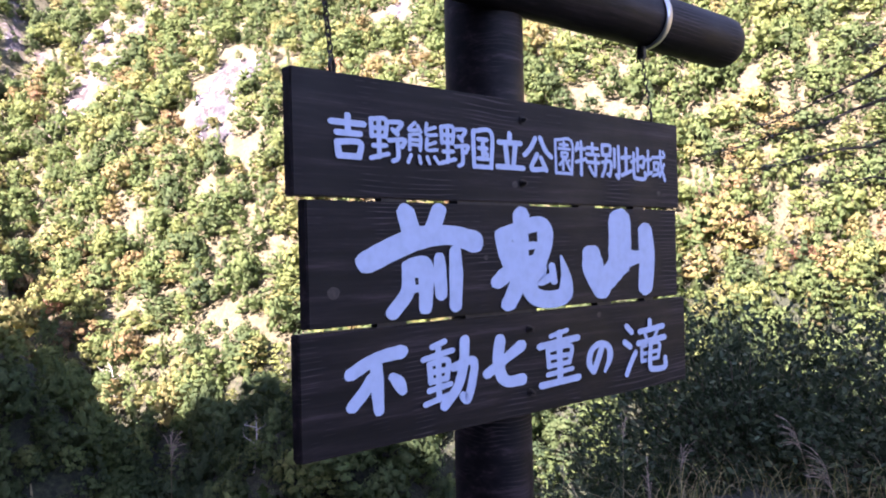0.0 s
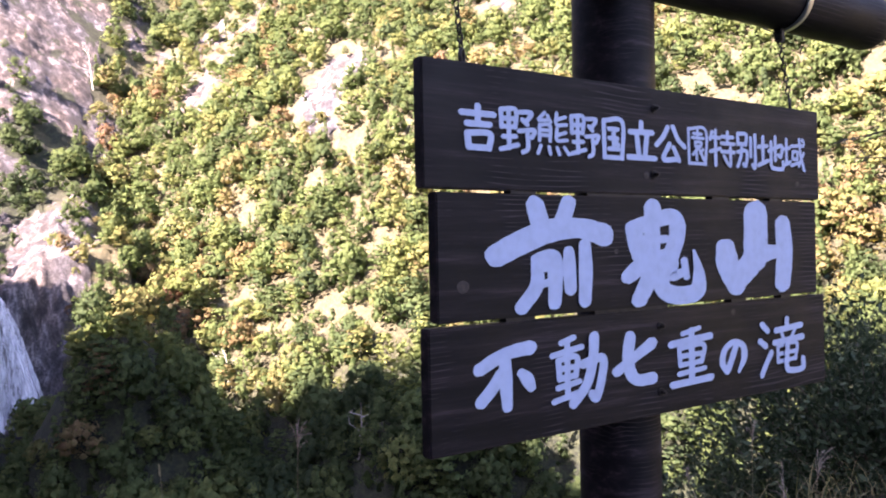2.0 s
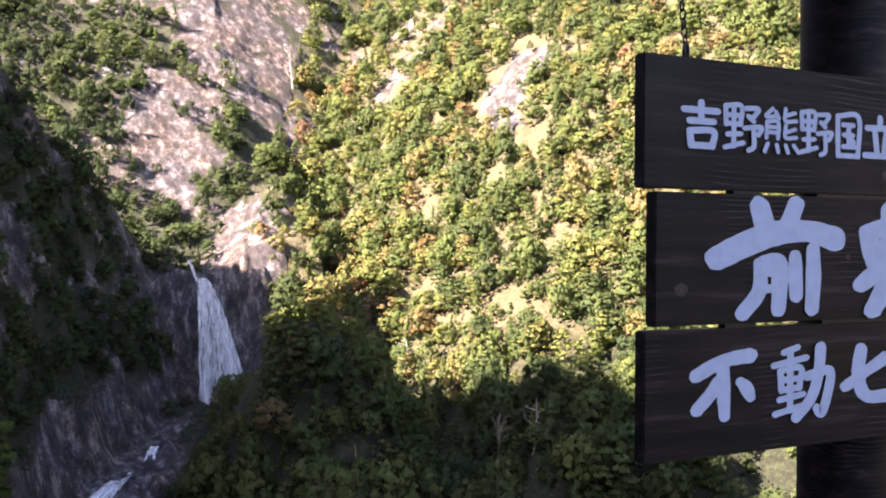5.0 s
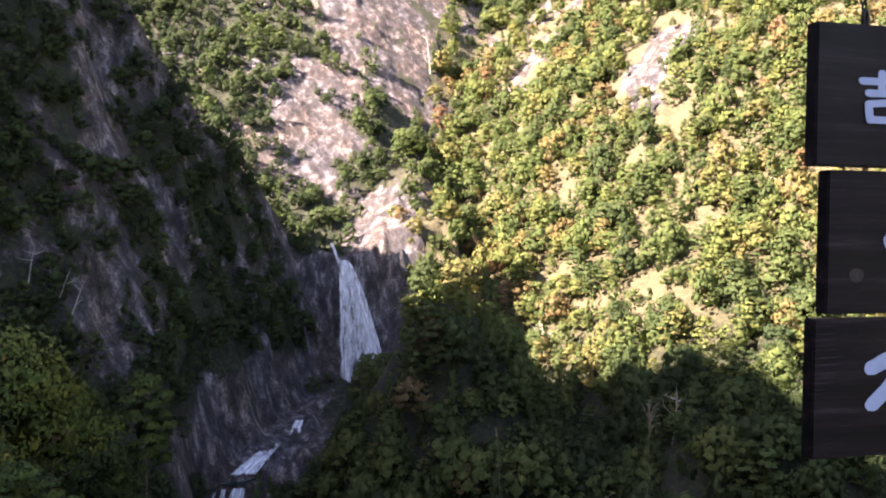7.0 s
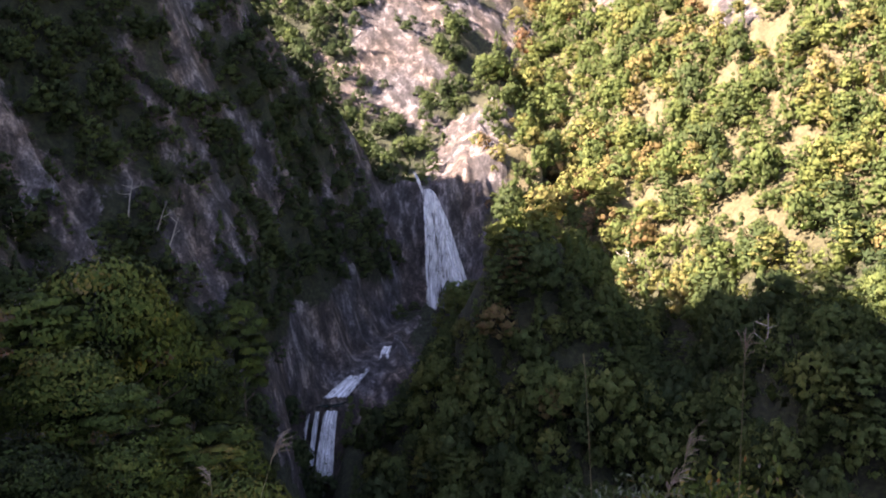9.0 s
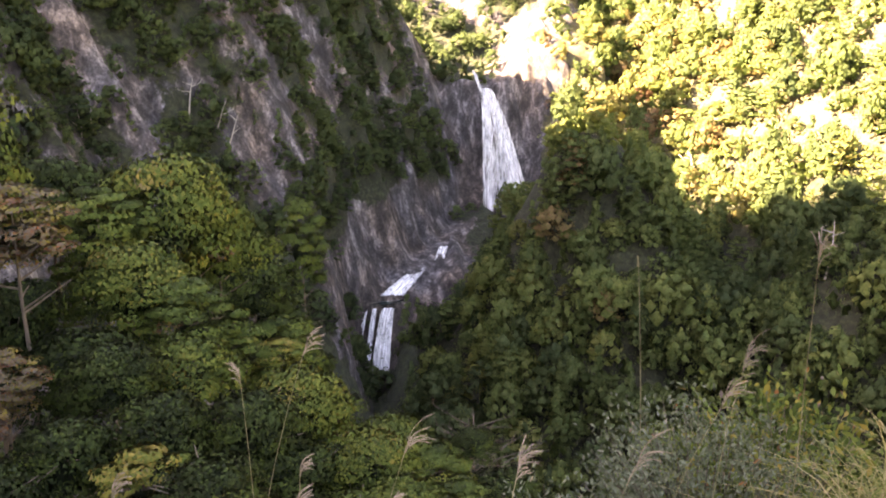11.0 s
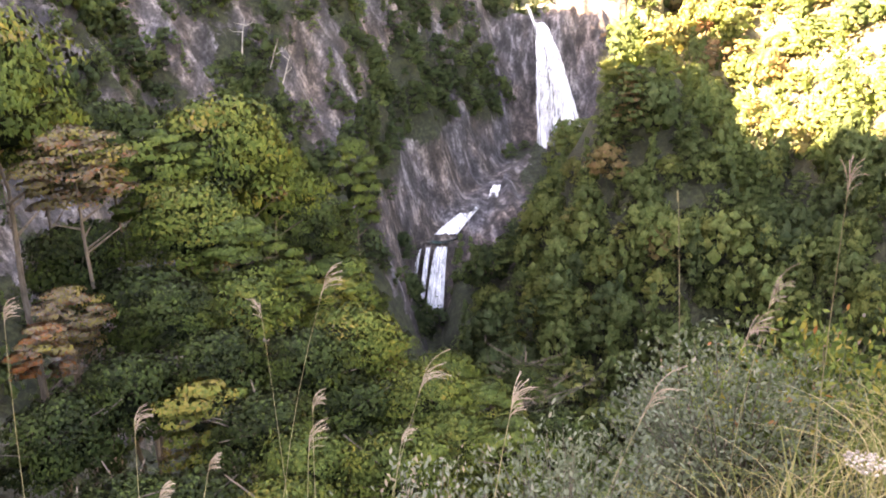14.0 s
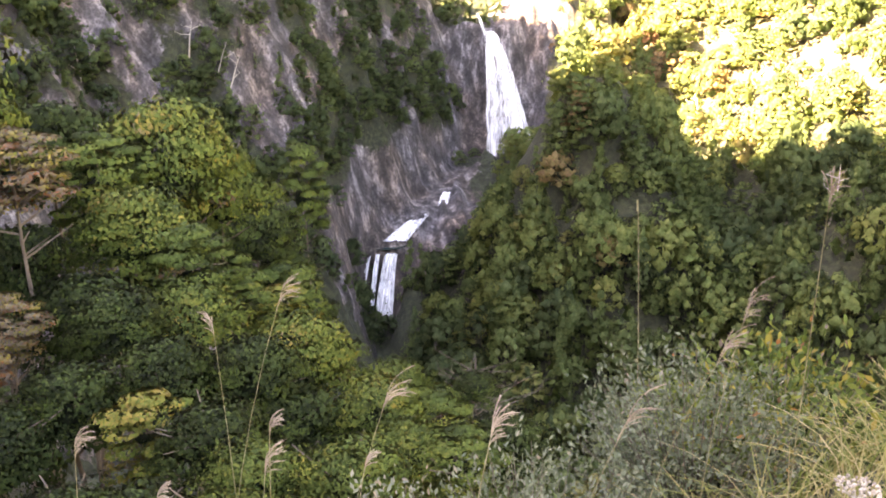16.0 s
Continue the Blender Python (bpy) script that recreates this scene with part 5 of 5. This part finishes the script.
b.inputs["Roughness"].default_value = 0.8
flower = tagged(new("flower"), "pale flat flower head on a thin stem", "flower")
foot = Vector((-0.03, 0.26, float(land(-0.03, 0.26)) - 0.02))
flower.location = foot
head = Vector((-0.076, 0.274, 0.513)) - foot
bm = bmesh.new()
tube(bm, [Vector((head.x * t * t, head.y * t * t, (head.z - 0.03) * t)) for t in np.linspace(0, 1, 8)], 0.0025, 0.0015)
part("stem", bm, STRAW, flower)
bm = bmesh.new()
g = random.Random(77)
for k in range(90):
    w, d = g.uniform(0, math.tau), 0.042 * math.sqrt(g.random())
    p = head + Vector((d * math.cos(w), d * math.sin(w), 0.006 - 5 * d * d + g.uniform(-0.003, 0.003)))
    bmesh.ops.create_icosphere(bm, subdivisions=1, radius=g.uniform(0.002, 0.004), matrix=Matrix.Translation(p))
    if k % 5 == 0:
        add_rod(bm, head - Vector((0, 0, 0.03)), p, 0.0007, 0.0005, 4)
part("flower_head", bm, UMBEL, flower)


def bush(name, label, centre, rad, tall, count, leaf, material, seed, stems, tint=0.5):
    """A shrub: stems from one foot, twigs, and small leaves in loose sprays."""
    g = np.random.default_rng(seed)
    c = Vector(centre)
    foot = Vector((c.x, c.y, float(land(c.x, c.y)) - 0.05))
    thing = tagged(new(name), label, "shrub")
    thing.location = foot
    rel = c - foot
    bm = bmesh.new()
    centres, ways = [], []
    for k in range(stems):
        d = g.normal(size=3)
        d[2] = abs(d[2]) * 0.9 + 0.05
        d /= np.linalg.norm(d)
        reach = rad * g.uniform(0.6, 1.08)
        end = rel + Vector((d[0] * reach, d[1] * reach, (d[2] - 0.25) * reach * tall))
        mid = rel * 0.45 + (end - rel) * 0.35
        pts = [Vector((0, 0, 0)).lerp(mid, t) for t in (0, 0.5)] + [mid.lerp(end, t) for t in np.linspace(0, 1, 6)]
        tube(bm, pts, 0.006 * rad + 0.002, 0.001, 4)
        axis = (end - mid)
        for t in g.uniform(0.12, 1.06, count // stems):
            p = mid.lerp(end, t)
            spread = 0.16 * rad * (1.25 - 0.8 * min(1, t))
            centres.append(np.array(p) + g.normal(size=3) * spread)
            ways.append(np.array(axis.normalized()))
    part("stem", bm, BARK, thing)
    cen, way = np.array(centres), np.array(ways)
    m = len(cen)
    up = way + g.normal(scale=0.7, size=(m, 3))
    up /= np.linalg.norm(up, axis=1)[:, None]
    side = np.cross(up, g.normal(size=(m, 3)))
    side /= np.linalg.norm(side, axis=1)[:, None]
    s = leaf * g.uniform(0.6, 1.35, m)[:, None]
    quads = np.stack([cen - up * s, cen + side * s * 0.42, cen + up * s, cen - side * s * 0.42], 1)
    ob = mesh_object("foliage", quads.reshape(-1, 3), np.arange(m * 4).reshape(-1, 4), material,
                     face={"tint": np.clip(tint + g.normal(scale=0.2, size=m), 0, 1)}, parent=thing)
    return thing


bush("shrub", "grey-green small-leaved shrub among the grass", place_at(-19.5, -27.5, 3.7), 0.52, 1.0, 10500, 0.0125, SILVER, 41, 90, 0.45)
bush("shrub", "low grey-green shrub in dry grass", place_at(-9.0, -32.5, 3.0), 0.36, 0.8, 4200, 0.011, SILVER, 42, 36, 0.5)
bush("shrub", "leafy green shrub on the verge", place_at(-25.0, -26.0, 4.0), 0.6, 0.9, 3600, 0.022, VERGE_LEAVES, 43, 40, 0.5)
bush("shrub", "low brownish shrub at the edge of the drop", place_at(1.5, -35.0, 2.9), 0.36, 0.8, 3400, 0.011, SILVER, 44, 30, 0.8)
bush("shrub", "low leafy shrub at the edge of the drop", place_at(12.0, -36.5, 2.8), 0.32, 0.7, 1600, 0.016, VERGE_LEAVES, 45, 26, 0.45)
bush("large_shrub", "large dark evergreen shrub beside the trail sign", place_at(-62.0, -12.0, 7.0), 1.5, 1.05, 24000, 0.030, EVERGREEN, 46, 150, 0.5)
bush("large_shrub", "dark evergreen shrub with loose outer sprays", place_at(-54.0, -17.0, 6.6), 0.75, 0.9, 9000, 0.026, EVERGREEN, 47, 50, 0.55)
bush("large_shrub", "dark evergreen shrub behind the roadside grass", place_at(-73.0, -12.0, 6.5), 1.4, 0.9, 14000, 0.030, EVERGREEN, 48, 80, 0.5)


# the bough that hangs in from a tree beside the road
def bough(seed):
    g = random.Random(seed)
    root = place_at(-82.0, -20.0, 9.0)
    foot = Vector((root.x, root.y, float(land(root.x, root.y)) - 0.1))
    tree = tagged(new("tree"), "sparse roadside tree with long thin drooping boughs", "tree")
    tree.location = foot
    top = place_at(-80.0, 22.0, 9.2) - foot
    bm = bmesh.new()
    tube(bm, [Vector((0, 0, 0)).lerp(top, t) + Vector((0.1 * math.sin(5 * t), 0, 0)) for t in np.linspace(0, 1, 9)], 0.14, 0.05, 9)
    part("trunk", bm, BARK, tree)
    cards = []
    for az, el, sag in ((-60.5, 6.2, 0.1), (-61.5, 5.0, 0.25), (-63.5, 7.6, 0.05), (-70.0, 12.0, 0.1), (-66.0, 3.8, 0.2)):
        tip = place_at(az, el, 8.0) - foot
        a = top * g.uniform(0.6, 0.9)
        pts = [a.lerp(tip, t) + Vector((0, 0, -sag * math.sin(math.pi * t) + g.uniform(-0.03, 0.03))) for t in np.linspace(0, 1, 14)]
        bm = bmesh.new()
        tube(bm, pts, 0.03, 0.004, 6)
        for i in range(5, 14):
            for k in range(4):
                d = Vector((g.uniform(-1, 1), g.uniform(-1, 1), g.uniform(-0.35, 0.35))).normalized() * g.uniform(0.12, 0.4)
                tube(bm, [pts[i], pts[i] + d * 0.5 + Vector((0, 0, 0.02)), pts[i] + d], 0.005, 0.0015, 4)
                for j in range(14):
                    c = pts[i] + d * g.uniform(0.2, 1.1) + Vector((g.gauss(0, 0.03), g.gauss(0, 0.03), g.gauss(0, 0.015)))
                    u = Vector((g.uniform(-1, 1), g.uniform(-1, 1), g.uniform(-0.4, 0.4))).normalized() * 0.022
                    v = Vector((g.uniform(-1, 1), g.uniform(-1, 1), g.uniform(-0.4, 0.4))).normalized() * 0.012
                    cards.append([c - u - v, c + u - v * 0.2, c + v * 1.2])
        part("bough", bm, BARK, tree)
    q = np.array([[list(v) for v in c] for c in cards])
    mesh_object("foliage", q.reshape(-1, 3), np.arange(len(q) * 3).reshape(-1, 3), EVERGREEN, face={"tint": np.full(len(q), 0.8)}, parent=tree)


bough(9)
